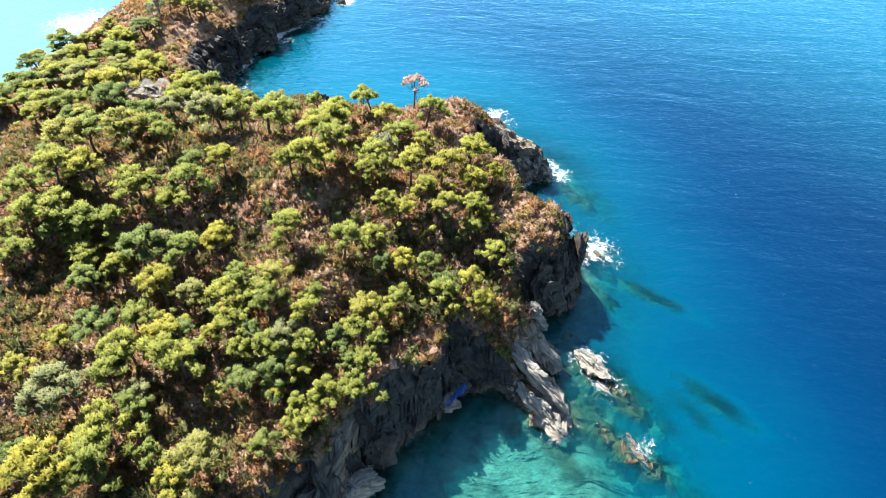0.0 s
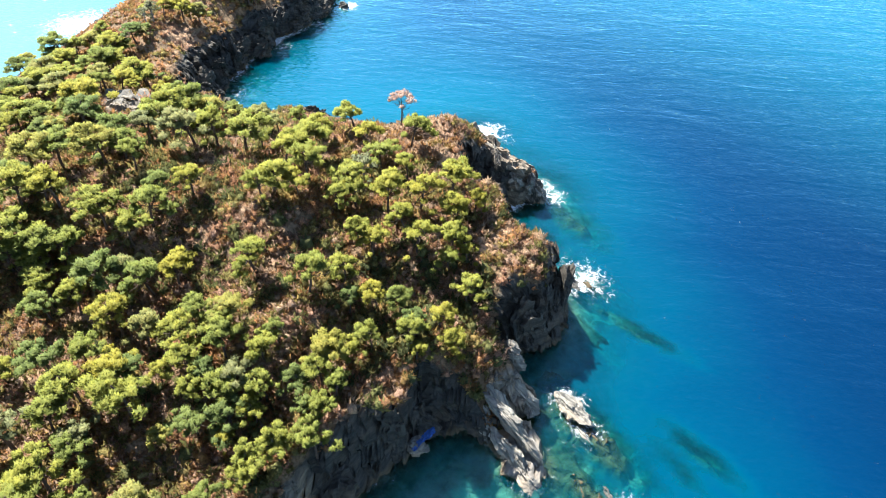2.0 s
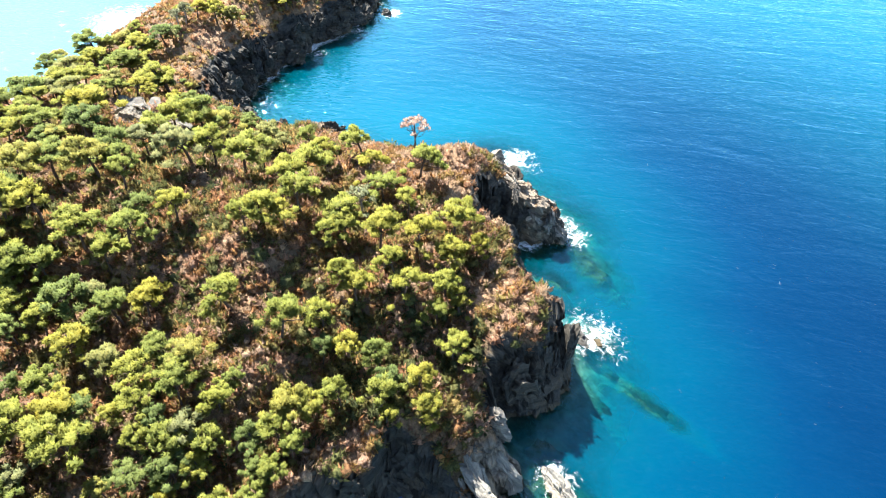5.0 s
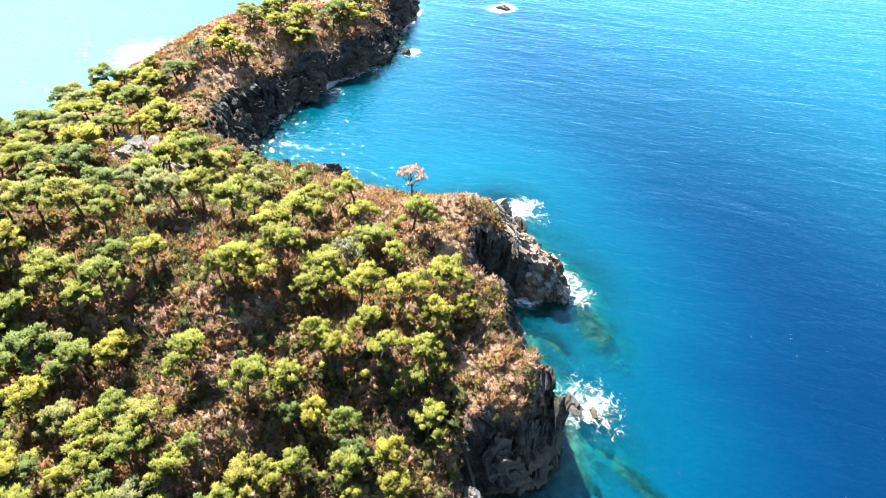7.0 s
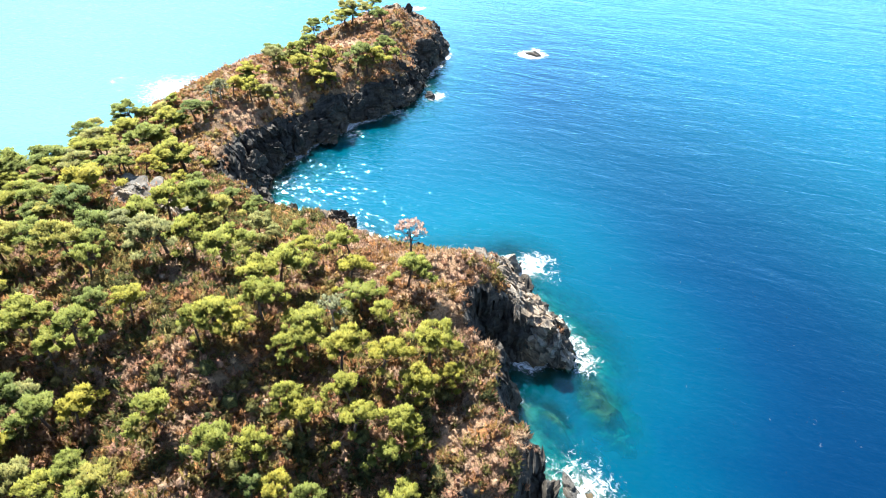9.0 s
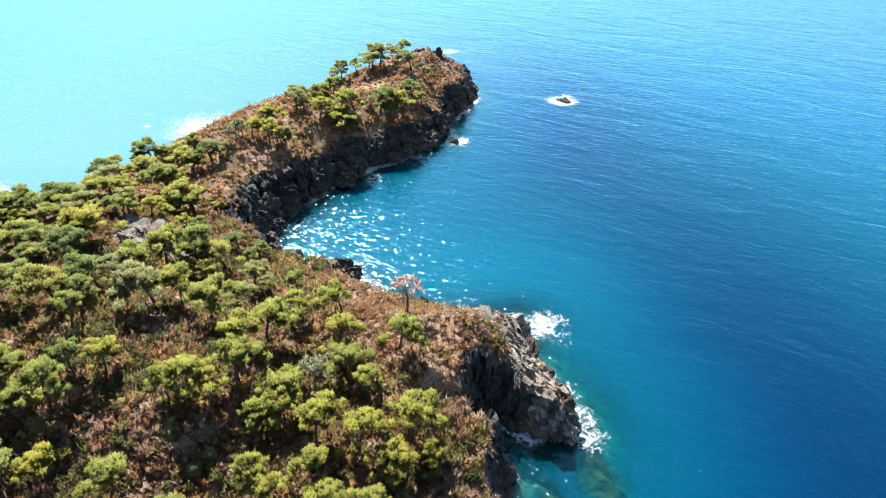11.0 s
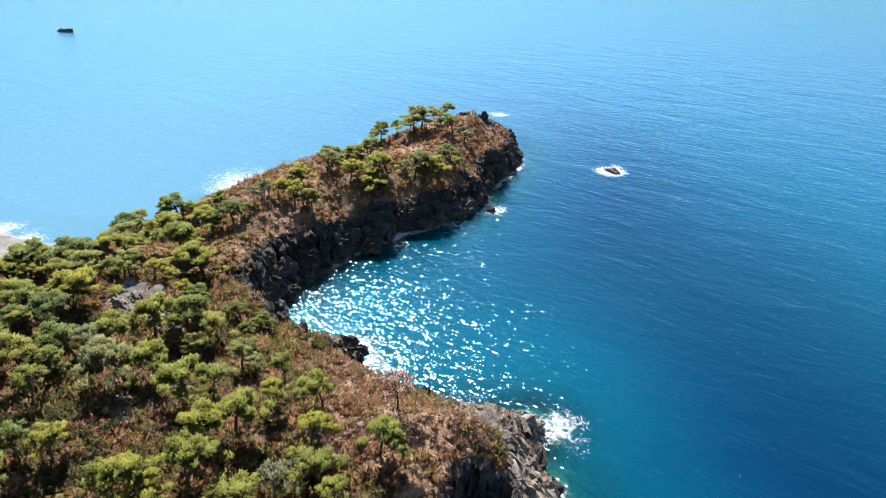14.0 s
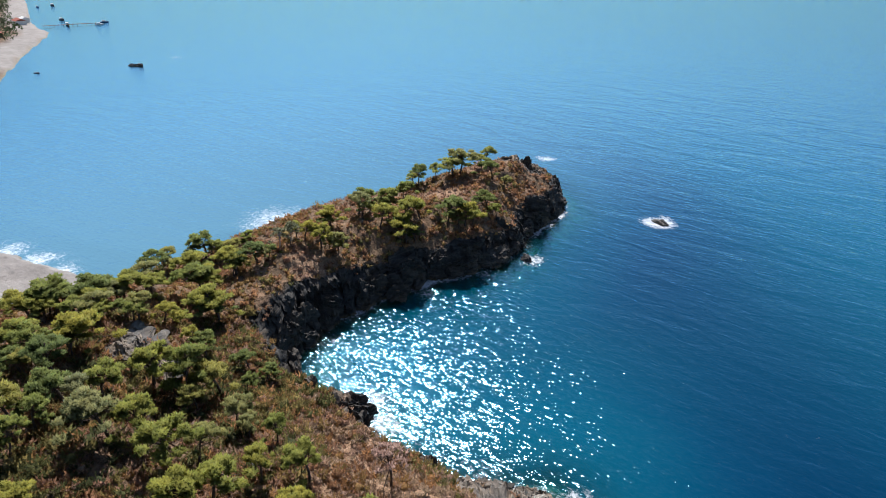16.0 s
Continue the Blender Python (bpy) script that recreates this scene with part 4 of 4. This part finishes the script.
PINES_NECK = [
    (-103.6, 51.4, 6.2), (-108.9, 44, 4.8), (-105.4, 47.8, 4.7), (-100.8, 70.2, 3.8), (-100.8, 76.8, 3.6), (-133.3, 44.7, 6.2),
    (-132.6, 48.8, 7.1), (-132.9, 51.9, 5.9), (-114.3, 55.2, 5.1), (-134.6, 58, 6.8), (-134.8, 60.9, 5.6), (-134.7, 65.1, 6),
    (-152.3, 70, 5.3), (-110.7, 62, 4.4), (-111.8, 65.8, 3.8), (-128.2, 75.1, 6.6), (-153.5, 79.7, 5.7), (-145.7, 76.9, 6.1),
    (-150.4, 84.8, 4.9), (-134.6, 82.9, 5.7), (-135.4, 88.1, 4.9), (-148.4, 89.3, 2.8), (-118, 75.7, 6.6),
]
PINES_POINT = [
    (-139.6, 100, 4), (-136, 102.7, 4.5), (-134.7, 106.2, 4.2), (-144.1, 108, 4.7), (-146.9, 116, 5.7), (-153.4, 122.8, 5.7),
    (-139.5, 118.6, 5.3), (-156.1, 133.4, 4.7), (-164.9, 142.6, 5), (-138, 124.8, 6.3), (-140.9, 130.7, 5.2), (-134.8, 123.1, 6.2),
    (-166, 149, 3.1), (-161.7, 154.2, 7.7), (-154.5, 161.4, 5.3), (-165.1, 165.5, 4.2), (-137.5, 136.6, 6.6), (-137.3, 141.7, 5.6),
    (-140.7, 151, 5.2), (-148.7, 124.3, 5.3),
]


def ground_height(rows):
    a = np.array([r[:2] for r in rows], float)
    return np.maximum(land(a[:, 0], a[:, 1])[0], 0.1)


def plant(patterns, rows, label, group, seed, grow=1.1, stretch=1.0):
    rng = np.random.RandomState(seed)
    for (x, y, wide), z in zip(rows, ground_height(rows)):
        s = grow * wide / 4.4
        tall = stretch * np.clip((1.0 * wide + 1.6) / 6.0, 0.55, 1.42) * rng.uniform(0.94, 1.08)
        ob = copy_thing(patterns[rng.randint(len(patterns))], Matrix.LocRotScale((x, y, z), Euler((0, 0, rng.uniform(0, 6.28))), (s, s, tall)))
        tagged(ob, label, "tree", group)


ROUND_PINES = [make_pine(11 + k, 0.55, 0.5, 16) for k in range(4)]
FLAT_PINES = [make_pine(31 + k, 1.0, 1.1, 14) for k in range(4)]
TALL_PINES = [make_pine(51 + k, 0.35, 0.4, 17) for k in range(2)]
plant(ROUND_PINES + TALL_PINES, PINES_FOOT, "bushy yellow-green pine on the shaded lower slope", "pines of the headland", 1)
plant(ROUND_PINES + TALL_PINES, PINES_LOWER, "bushy yellow-green pine above the cliff edge", "pines of the headland", 2)
plant(ROUND_PINES + FLAT_PINES, PINES_WEST, "yellow-green pine with a loose crown on the brown slope", "pines of the headland", 3)
plant(ROUND_PINES + FLAT_PINES, PINES_RIM, "yellow-green pine on the dry ground near the cliff", "pines of the headland", 4)
plant(FLAT_PINES + ROUND_PINES[:2], PINES_CREST, "flat-topped yellow-green pine on the crest of the hill", "pines of the headland", 5)
plant(FLAT_PINES, PINES_NECK, "flat-topped green pine with a bare dark trunk on the ridge", "pines of the headland", 6, 1.2, 0.82)
plant(FLAT_PINES + TALL_PINES, PINES_POINT, "wind-bent green pine on the rocky point", "pines of the headland", 7, 1.15, 0.95)
rng = np.random.RandomState(12)
NECK_FILL = [(x + rng.uniform(-3.4, 3.4), y + rng.uniform(-3, 3), wide * rng.uniform(0.6, 0.85)) for x, y, wide in PINES_NECK * 2 + PINES_POINT]
plant(FLAT_PINES + ROUND_PINES, NECK_FILL, "dark olive-green pine in the wood along the ridge", "pines of the headland", 8, 1.15, 0.8)
for ob in ROUND_PINES + FLAT_PINES + TALL_PINES:
    for o in (*ob.children_recursive, ob):
        bpy.data.objects.remove(o)

dead_pine = make_pine(77, 1.15, 0.7, 9, DRY_NEEDLES, BARK, 0.26, "dead_pine", 7.4, 6.2)
dead_pine.location = (-60.2, 84.2, ground_height([(-60.2, 84.2)])[0])
tagged(dead_pine, "dying pine with thin pinkish-brown needles at the shore edge", "tree", "bare pines")
for x, y, k in ((-54.2, 64.9, 0), (-138.3, 93.5, 1), (-139.5, 96.5, 2)):
    grey = make_pine(80 + k, 0.8, 0.7, 12, PALE_NEEDLES, GREY_BARK, 0.45, "grey_pine", 5.4, 4.2)
    grey.location = (x, y, ground_height([(x, y)])[0])
    tagged(grey, "sparse grey pine with few pale needles remaining", "tree", "bare pines")


def make_blue_sheet():
    """A torn sheet, crumpled and folded over the boulders."""
    rng = np.random.RandomState(3)
    nu, nv = 22, 8
    u, v = np.meshgrid(np.linspace(-1.7, 1.7, nu), np.linspace(-0.5, 0.5, nv))
    wide = 0.55 + 0.45 * np.abs(np.sin(u * 1.3 + 0.6))
    x, y = u + 0.12 * fbm(u * 1.5, v * 3, 0, 7, 2), v * wide + 0.35 * np.sin(u * 0.9)
    z = 0.32 * fbm(u * 1.1, v * 2.4, 0, 5, 3) + 0.10 * rng.normal(size=u.shape) + 0.42 * u
    top = np.stack([x.ravel(), y.ravel(), z.ravel()], -1)
    low = top - (0, 0, 0.04)
    k = (np.arange(nv - 1)[:, None] * nu + np.arange(nu - 1)).ravel()
    quads = np.stack([k, k + 1, k + nu + 1, k + nu], -1)
    rim = [*range(nu), *range(2 * nu - 1, nu * nv, nu), *range(nu * nv - 2, nu * (nv - 1) - 1, -1), *range(nu * (nv - 2), 0, -nu)]
    m = nu * nv
    side = [(b, a, a + m, b + m) for a, b in zip(rim, rim[1:] + rim[:1])]
    mesh = bpy.data.meshes.new("blue_sheet")
    mesh.from_pydata(np.concatenate([top, low]).tolist(), [], quads.tolist() + (quads[:, ::-1] + m).tolist() + side)
    mesh.materials.append(plain("blue_plastic", (0.025, 0.07, 0.24), 0.5, 0.4))
    ob = new("blue_sheet", mesh)
    ob.matrix_world = pose(SHEET_AT[0], SHEET_AT[1], SHEET_AT[2], 0, 0, 52)
    return tagged(ob, "crumpled blue plastic sheet caught on rocks under the cliff", "plastic sheet")


def make_bleached_trunk(x, y):
    """A dead barkless stem, bent, with two broken stubs."""
    root = new("bleached_trunk")
    ts = np.linspace(0, 1, 9)
    stem = np.stack([0.5 * np.sin(ts * 2.6), 0.25 * np.sin(ts * 4.0), -0.3 + 3.3 * ts], 1)
    wood = Tubes()
    wood.add(stem, 0.13 * (1 - 0.6 * ts), 7)
    part("stem", wood.mesh("stem"), WHITE_WOOD, root)
    for at, way in ((5, (0.5, 0.2, 0.35)), (7, (-0.4, 0.1, 0.3))):
        stub = Tubes()
        stub.add(np.array([stem[at], stem[at] + np.array(way) * 0.7, stem[at] + np.array(way) * 1.2 + (0, 0, 0.1)]), np.array([0.05, 0.04, 0.015]), 5)
        part("stub", stub.mesh("stub"), WHITE_WOOD, root)
    root.location = (x, y, ground_height([(x, y)])[0])
    return tagged(root, "bent white barkless dead trunk among the brown scrub", "dead tree")


WHITE_WOOD = make_bark_material("white_deadwood", (0.55, 0.52, 0.47), (0.80, 0.77, 0.72))
SHEET_AT = (-26.9, 37.4, 2.9)
make_bleached_trunk(-68.6, 69.6)


# ---- low scrub ----
def make_scrub_material():
    m, n, l, p = material("scrub", 0.95)
    at = n.new("ShaderNodeAttribute")
    at.attribute_name = "tone"
    c = ramp(n, l, at.outputs["Fac"], [(0.0, (0.085, 0.10, 0.042)), (0.16, (0.17, 0.175, 0.062)), (0.32, (0.34, 0.27, 0.095)), (0.48, (0.42, 0.215, 0.090)),
                                       (0.64, (0.41, 0.225, 0.140)), (0.8, (0.44, 0.285, 0.205)), (1.0, (0.55, 0.385, 0.255))])
    geo = n.new("ShaderNodeNewGeometry")
    v = ramp(n, l, geo.outputs["Random Per Island"], [(0, (0.62, 0.64, 0.66)), (0.5, (0.95, 0.95, 0.95)), (1, (1.35, 1.3, 1.22))])
    twig = noise_node(n, l, 5.0, 4, 0.8)
    w = ramp(n, l, twig.outputs["Fac"], [(0.34, (0.48, 0.48, 0.48)), (0.50, (0.95, 0.95, 0.95)), (0.70, (1.4, 1.36, 1.3))])
    col = mix(n, l, 1.0, mix(n, l, 1.0, c.outputs["Color"], v.outputs["Color"], "MULTIPLY"), w.outputs["Color"], "MULTIPLY")
    l.new(col, p.inputs["Base Color"])
    tr = n.new("ShaderNodeBsdfTranslucent")
    l.new(col, tr.inputs["Color"])
    sh = n.new("ShaderNodeMixShader")
    sh.inputs["Fac"].default_value = 0.3
    l.new(p.outputs[0], sh.inputs[1])
    l.new(tr.outputs[0], sh.inputs[2])
    l.new(sh.outputs[0], n["Material Output"].inputs["Surface"])
    bump(n, l, twig.outputs["Fac"], 1.0, 0.25, p.inputs["Normal"])
    return m


def make_scrub(name, count, seed, area, size, tones, label, blades=30, limit=0.97):
    """Low cushions scattered where the ground is earth: a lumpy body with twigs standing out of it."""
    rng = np.random.RandomState(seed)
    x0, y0, x1, y1 = area
    x, y = rng.uniform(x0, x1, count * 3), rng.uniform(y0, y1, count * 3)
    z, d, rock, sand, dry = land(x, y)
    seen = (rng.uniform(size=x.shape) > dry * 0.4) & (d > 1.2) & (y > -14 - 0.15 * (x + 40)) & (y > 36 - (x + 205) * 0.28) & (rng.uniform(size=x.shape) > rock * limit) & (z > 1.6) & (sand < 0.3)
    x, y, z, dry = (v[seen][:count] for v in (x, y, z, dry))
    n = len(x)
    r = rng.uniform(*size, n) * (1 + 0.5 * np.clip(rng.normal(size=n), -0.6, 1.6))
    tone = np.clip(tones[0] + tones[1] * fbm(x * 0.09, y * 0.09, 0, seed, 3) * 1.6 + rng.normal(scale=tones[2], size=n) + 0.35 * dry, 0, 1)
    foot = np.stack([x, y, z], 1)
    # bodies: two rings and a top
    turn = np.arange(6) * np.pi / 3 + rng.uniform(0, 2, (n, 1))
    way = np.stack([np.cos(turn), np.sin(turn)], -1)
    low = way * (r[:, None] * rng.uniform(0.45, 0.9, (n, 6)))[..., None]
    high = way * (r[:, None] * rng.uniform(0.2, 0.6, (n, 6)))[..., None]
    ring0 = np.concatenate([low, np.full((n, 6, 1), -0.12)], -1)
    ring1 = np.concatenate([high, (r[:, None] * rng.uniform(0.25, 0.6, (n, 6)))[..., None]], -1)
    top = np.stack([0.2 * r * rng.normal(size=n), 0.2 * r * rng.normal(size=n), r * rng.uniform(0.45, 0.75, n)], -1)[:, None]
    body = np.concatenate([ring0, ring1, top], 1)
    body_normal = body / np.linalg.norm(body, axis=-1, keepdims=True) + np.array([0, 0, 0.35])
    body = (body + foot[:, None]).reshape(-1, 3)
    k = np.arange(6)
    one = np.stack([k, (k + 1) % 6, 6 + (k + 1) % 6, 6 + k], -1)
    cap = np.stack([6 + k, 6 + (k + 1) % 6, 0 * k + 12], -1)
    at = (np.arange(n) * 13)[:, None, None]
    quads, caps = (one + at).reshape(-1, 4), (cap + at).reshape(-1, 3)
    # twigs and leaves
    m = n * blades
    a = rng.normal(size=(m, 3))
    a /= np.linalg.norm(a, axis=1)[:, None]
    a[:, 2] = np.abs(a[:, 2])
    rr = np.repeat(r, blades)[:, None]
    c = np.repeat(foot, blades, 0) + a * rr * rng.uniform(0.45, 1.1, (m, 1)) * np.array([1, 1, 0.8])
    way = a + np.array([0, 0, 0.5]) + rng.normal(scale=0.45, size=(m, 3))
    side = np.cross(way, rng.normal(size=(m, 3)))
    side /= np.linalg.norm(side, axis=1)[:, None]
    way /= np.linalg.norm(way, axis=1)[:, None]
    s = rng.uniform(0.22, 0.62, (m, 1)) * np.clip(rr, 0.35, 0.9)
    bv = np.stack([c - side * s * 0.42, c + side * s * 0.42, c + way * s * 1.7], 1).reshape(-1, 3)
    bf = np.arange(m * 3).reshape(-1, 3)
    soft = 0.6 * a + 0.5 * way + np.array([0, 0, 0.3])
    flip = (np.cross(2 * side, way) * soft).sum(1) < 0
    bf[flip] = bf[flip][:, ::-1]
    mesh = bpy.data.meshes.new(name)
    mesh.from_pydata(np.concatenate([body, bv]).tolist(), [], quads.tolist() + caps.tolist() + (bf + n * 13).tolist())
    normals = np.concatenate([body_normal.reshape(-1, 3), np.repeat(soft, 3, 0)])
    mesh.normals_split_custom_set_from_vertices((normals / np.linalg.norm(normals, axis=1)[:, None]).tolist())
    tv = np.concatenate([np.repeat(tone, 13), np.repeat(tone, blades * 3)]).astype(np.float32)
    mesh.attributes.new("tone", "FLOAT", "POINT").data.foreach_set("value", tv)
    mesh.materials.append(SCRUB)
    return tagged(new(name, mesh), label, "shrubs", kind="stuff")


SCRUB = make_scrub_material()
make_scrub("dry_scrub", 12500, 5, (-120, -16, -18, 112), (0.36, 0.72), (0.55, 0.28, 0.20), "low rust-brown and mauve dry cushions covering the slope", 24)
make_scrub("evergreen_scrub", 3000, 6, (-120, -16, -18, 112), (0.5, 1.0), (0.22, 0.12, 0.09), "dark olive-green evergreen bushes under the pines", 40)
make_scrub("far_scrub", 4600, 7, (-190, 30, -118, 200), (0.4, 0.8), (0.50, 0.12, 0.11), "rust-brown and olive low scrub on the far ridge", 12)


# ---- across the bay ----
def plain(name, colour, rough=0.7, spread=0.12):
    m, n, l, p = material(name, rough)
    t = noise_node(n, l, 1.5, 5, 0.6)
    a, b = tuple(c * (1 - spread) for c in colour), tuple(c * (1 + spread) for c in colour)
    l.new(ramp(n, l, t.outputs["Fac"], [(0.35, a), (0.65, b)]).outputs["Color"], p.inputs["Base Color"])
    return m


TIMBER, WHITE_PAINT, RED_ROOF, BLUE_PAINT, DARK_PAINT, CLOTH = (
    plain("grey_timber", (0.16, 0.13, 0.10), 0.9), plain("white_paint", (0.75, 0.75, 0.72), 0.5), plain("red_tiles", (0.36, 0.11, 0.07), 0.8),
    plain("blue_paint", (0.05, 0.14, 0.28), 0.4), plain("dark_paint", (0.05, 0.05, 0.055), 0.5), plain("white_cloth", (0.72, 0.70, 0.68), 0.9))


make_blue_sheet()


def box_mesh(name, x0, y0, z0, x1, y1, z1, bevel=0.02):
    b = bmesh.new()
    bmesh.ops.create_cube(b, size=1)
    for v in b.verts:
        v.co = ((x0 + x1) / 2 + v.co.x * (x1 - x0), (y0 + y1) / 2 + v.co.y * (y1 - y0), (z0 + z1) / 2 + v.co.z * (z1 - z0))
    if bevel:
        bmesh.ops.bevel(b, geom=b.edges[:], offset=bevel, segments=1, affect="EDGES")
    mesh = bpy.data.meshes.new(name)
    b.to_mesh(mesh)
    b.free()
    return mesh


def make_pier():
    """A plank jetty on posts that runs out from the beach."""
    root = new("pier")
    part("deck", box_mesh("deck", -711.2, 52, 1.15, -708.8, 96, 1.4), TIMBER, root)
    post = Tubes()
    post.add(np.array([[0, 0, -3.0], [0, 0, 1.9]]), np.array([0.16, 0.14]), 6)
    mesh = post.mesh("post")
    mesh.materials.append(TIMBER)
    for k in range(12):
        for x in (-711.1, -708.9):
            ob = new("post", mesh)
            ob.location, ob.parent = (x, 54 + k * 3.7, 0), root
    return tagged(root, "narrow grey timber pier on posts off the beach", "pier")


def make_boat(x, y, turn, long, hull, label, cabin=True):
    """A small open boat: lofted hull, deck, cabin and roof."""
    root = new("motor_boat")
    b = bmesh.new()
    rings = []
    for u in np.linspace(0, 1, 9):
        half = 0.17 * long * math.sin(math.pi * min(0.5, 0.12 + u * 0.55)) * (1 - max(0, u - 0.55) ** 2 * 4.6)
        rise = 0.10 * long * (1 + 0.8 * u * u)
        rings.append([b.verts.new((long * (u - 0.5), s * half * f, z)) for s, f, z in ((-1, 1, rise), (-1, 0.75, 0.02 * long), (0, 0, -0.07 * long), (1, 0.75, 0.02 * long), (1, 1, rise))])
    for p, q in zip(rings, rings[1:]):
        for k in range(4):
            b.faces.new((p[k], p[k + 1], q[k + 1], q[k]))
        b.faces.new((p[4], p[0], q[0], q[4]))
    b.faces.new(rings[0][::-1])
    b.faces.new(rings[-1])
    bmesh.ops.recalc_face_normals(b, faces=b.faces[:])
    mesh = bpy.data.meshes.new("hull")
    b.to_mesh(mesh)
    b.free()
    part("hull", mesh, hull, root)
    if cabin:
        part("cabin", box_mesh("cabin", -0.22 * long, -0.1 * long, 0.10 * long, 0.12 * long, 0.1 * long, 0.24 * long, 0.05), WHITE_PAINT, root)
        part("roof", box_mesh("roof", -0.28 * long, -0.12 * long, 0.245 * long, 0.16 * long, 0.12 * long, 0.265 * long), WHITE_PAINT, root)
    root.matrix_world = pose(x, y, 0.0, 0, 0, turn)
    return tagged(root, label, "boat", "boats in the bay")


def make_house(x, y, wide, deep, high, turn, wall, roof, label):
    """A low beach building: walls, pitched roof, door and windows."""
    root = new("beach_house")
    part("wall", box_mesh("wall", -wide / 2, -deep / 2, -1.0, wide / 2, deep / 2, high), wall, root)
    b = bmesh.new()
    v = [b.verts.new(c) for c in ((-wide / 2 - 0.5, -deep / 2 - 0.5, high), (wide / 2 + 0.5, -deep / 2 - 0.5, high), (wide / 2 + 0.5, deep / 2 + 0.5, high), (-wide / 2 - 0.5, deep / 2 + 0.5, high),
                                  (-wide / 2 - 0.5, 0, high + deep * 0.24), (wide / 2 + 0.5, 0, high + deep * 0.24))]
    for f in ((0, 1, 5, 4), (2, 3, 4, 5), (1, 2, 5), (3, 0, 4), (3, 2, 1, 0)):
        b.faces.new([v[k] for k in f])
    mesh = bpy.data.meshes.new("roof")
    b.to_mesh(mesh)
    b.free()
    part("roof", mesh, roof, root)
    for k in range(3):
        at = wide * (k - 1) * 0.3
        part("window" if k else "door", box_mesh("window", at - 0.6, deep / 2 - 0.05, 0.1 if not k else 0.9, at + 0.6, deep / 2 + 0.06, 2.0), DARK_PAINT, root)
    root.matrix_world = pose(x, y, float(land(np.array([x * 1.0]), np.array([y * 1.0]))[0][0]), 0, 0, turn)
    return tagged(root, label, "house", "buildings behind the beach")


make_pier()
make_boat(-706, 97.5, 80, 7, WHITE_PAINT, "small white motor boat moored at the pier")
make_boat(-722, 103, 60, 8, BLUE_PAINT, "blue and white tour boat moored at the pier")
make_boat(-715, 72, 10, 9, DARK_PAINT, "dark wooden tour boat with a white cabin beside the pier")
make_boat(-761, 69, 30, 8, DARK_PAINT, "dark wooden boat at anchor in the bay")
make_boat(-915, 65, 20, 9, DARK_PAINT, "distant dark boat at anchor in the bay")
make_boat(-900, 50, 20, 7, BLUE_PAINT, "distant blue boat at anchor in the bay")
make_boat(-476, 45.6, 60, 3.6, DARK_PAINT, "small dark rowing boat near the beach", False)
make_house(-727, 35, 13, 8, 2.8, 15, WHITE_PAINT, RED_ROOF, "beach house with a red roof beside white awnings")
make_house(-742, 39, 10, 6, 2.6, 15, WHITE_PAINT, CLOTH, "long white beach restaurant with a cloth awning roof")
make_house(-640, 22, 9, 6, 2.6, 5, TIMBER, RED_ROOF, "brown timber beach hut with a red roof")
make_house(-612, 19, 8, 5, 2.4, 5, WHITE_PAINT, CLOTH, "small white beach kiosk")


def make_far_woods():
    """Rounded crowns of the wood behind the beach."""
    rng = np.random.RandomState(9)
    n = 900
    x = rng.uniform(-1250, -560, n)
    y = rng.uniform(-120, 36, n) + (x + 650) * -0.004
    d = polygon_distance(x, y, COAST)
    ok = (d > 17) & (np.hypot(x + 727, y - 35) > 9) & (np.hypot(x + 742, y - 39) > 8) & (np.hypot(x + 640, y - 22) > 8) & (np.hypot(x + 612, y - 19) > 7)
    x, y = x[ok], y[ok]
    z = land(x, y)[0]
    cs, outs, ss = [], [], []
    for a, b, c in zip(x, y, z):
        k = 36
        q = rng.normal(size=(k, 3))
        q /= np.linalg.norm(q, axis=1)[:, None]
        q[:, 2] = np.abs(q[:, 2])
        r = rng.uniform(2.6, 5.0)
        cs.append(np.array([a, b, c + r * 0.3]) + q * r * np.array([1, 1, 1.25]))
        outs.append(q)
        ss.append(rng.uniform(1.0, 1.9, k))
    mesh = tuft_mesh("far_woods", np.concatenate(cs), np.concatenate(outs), np.concatenate(ss), rng, 2)
    mesh.materials.append(FAR_LEAVES)
    return tagged(new("far_woods", mesh), "dense dark green wood behind the beach", "trees", kind="stuff")


FAR_LEAVES = make_needle_material("far_leaves", [(0.0, (0.05, 0.075, 0.03)), (1.0, (0.06, 0.085, 0.035))], True)
make_far_woods()
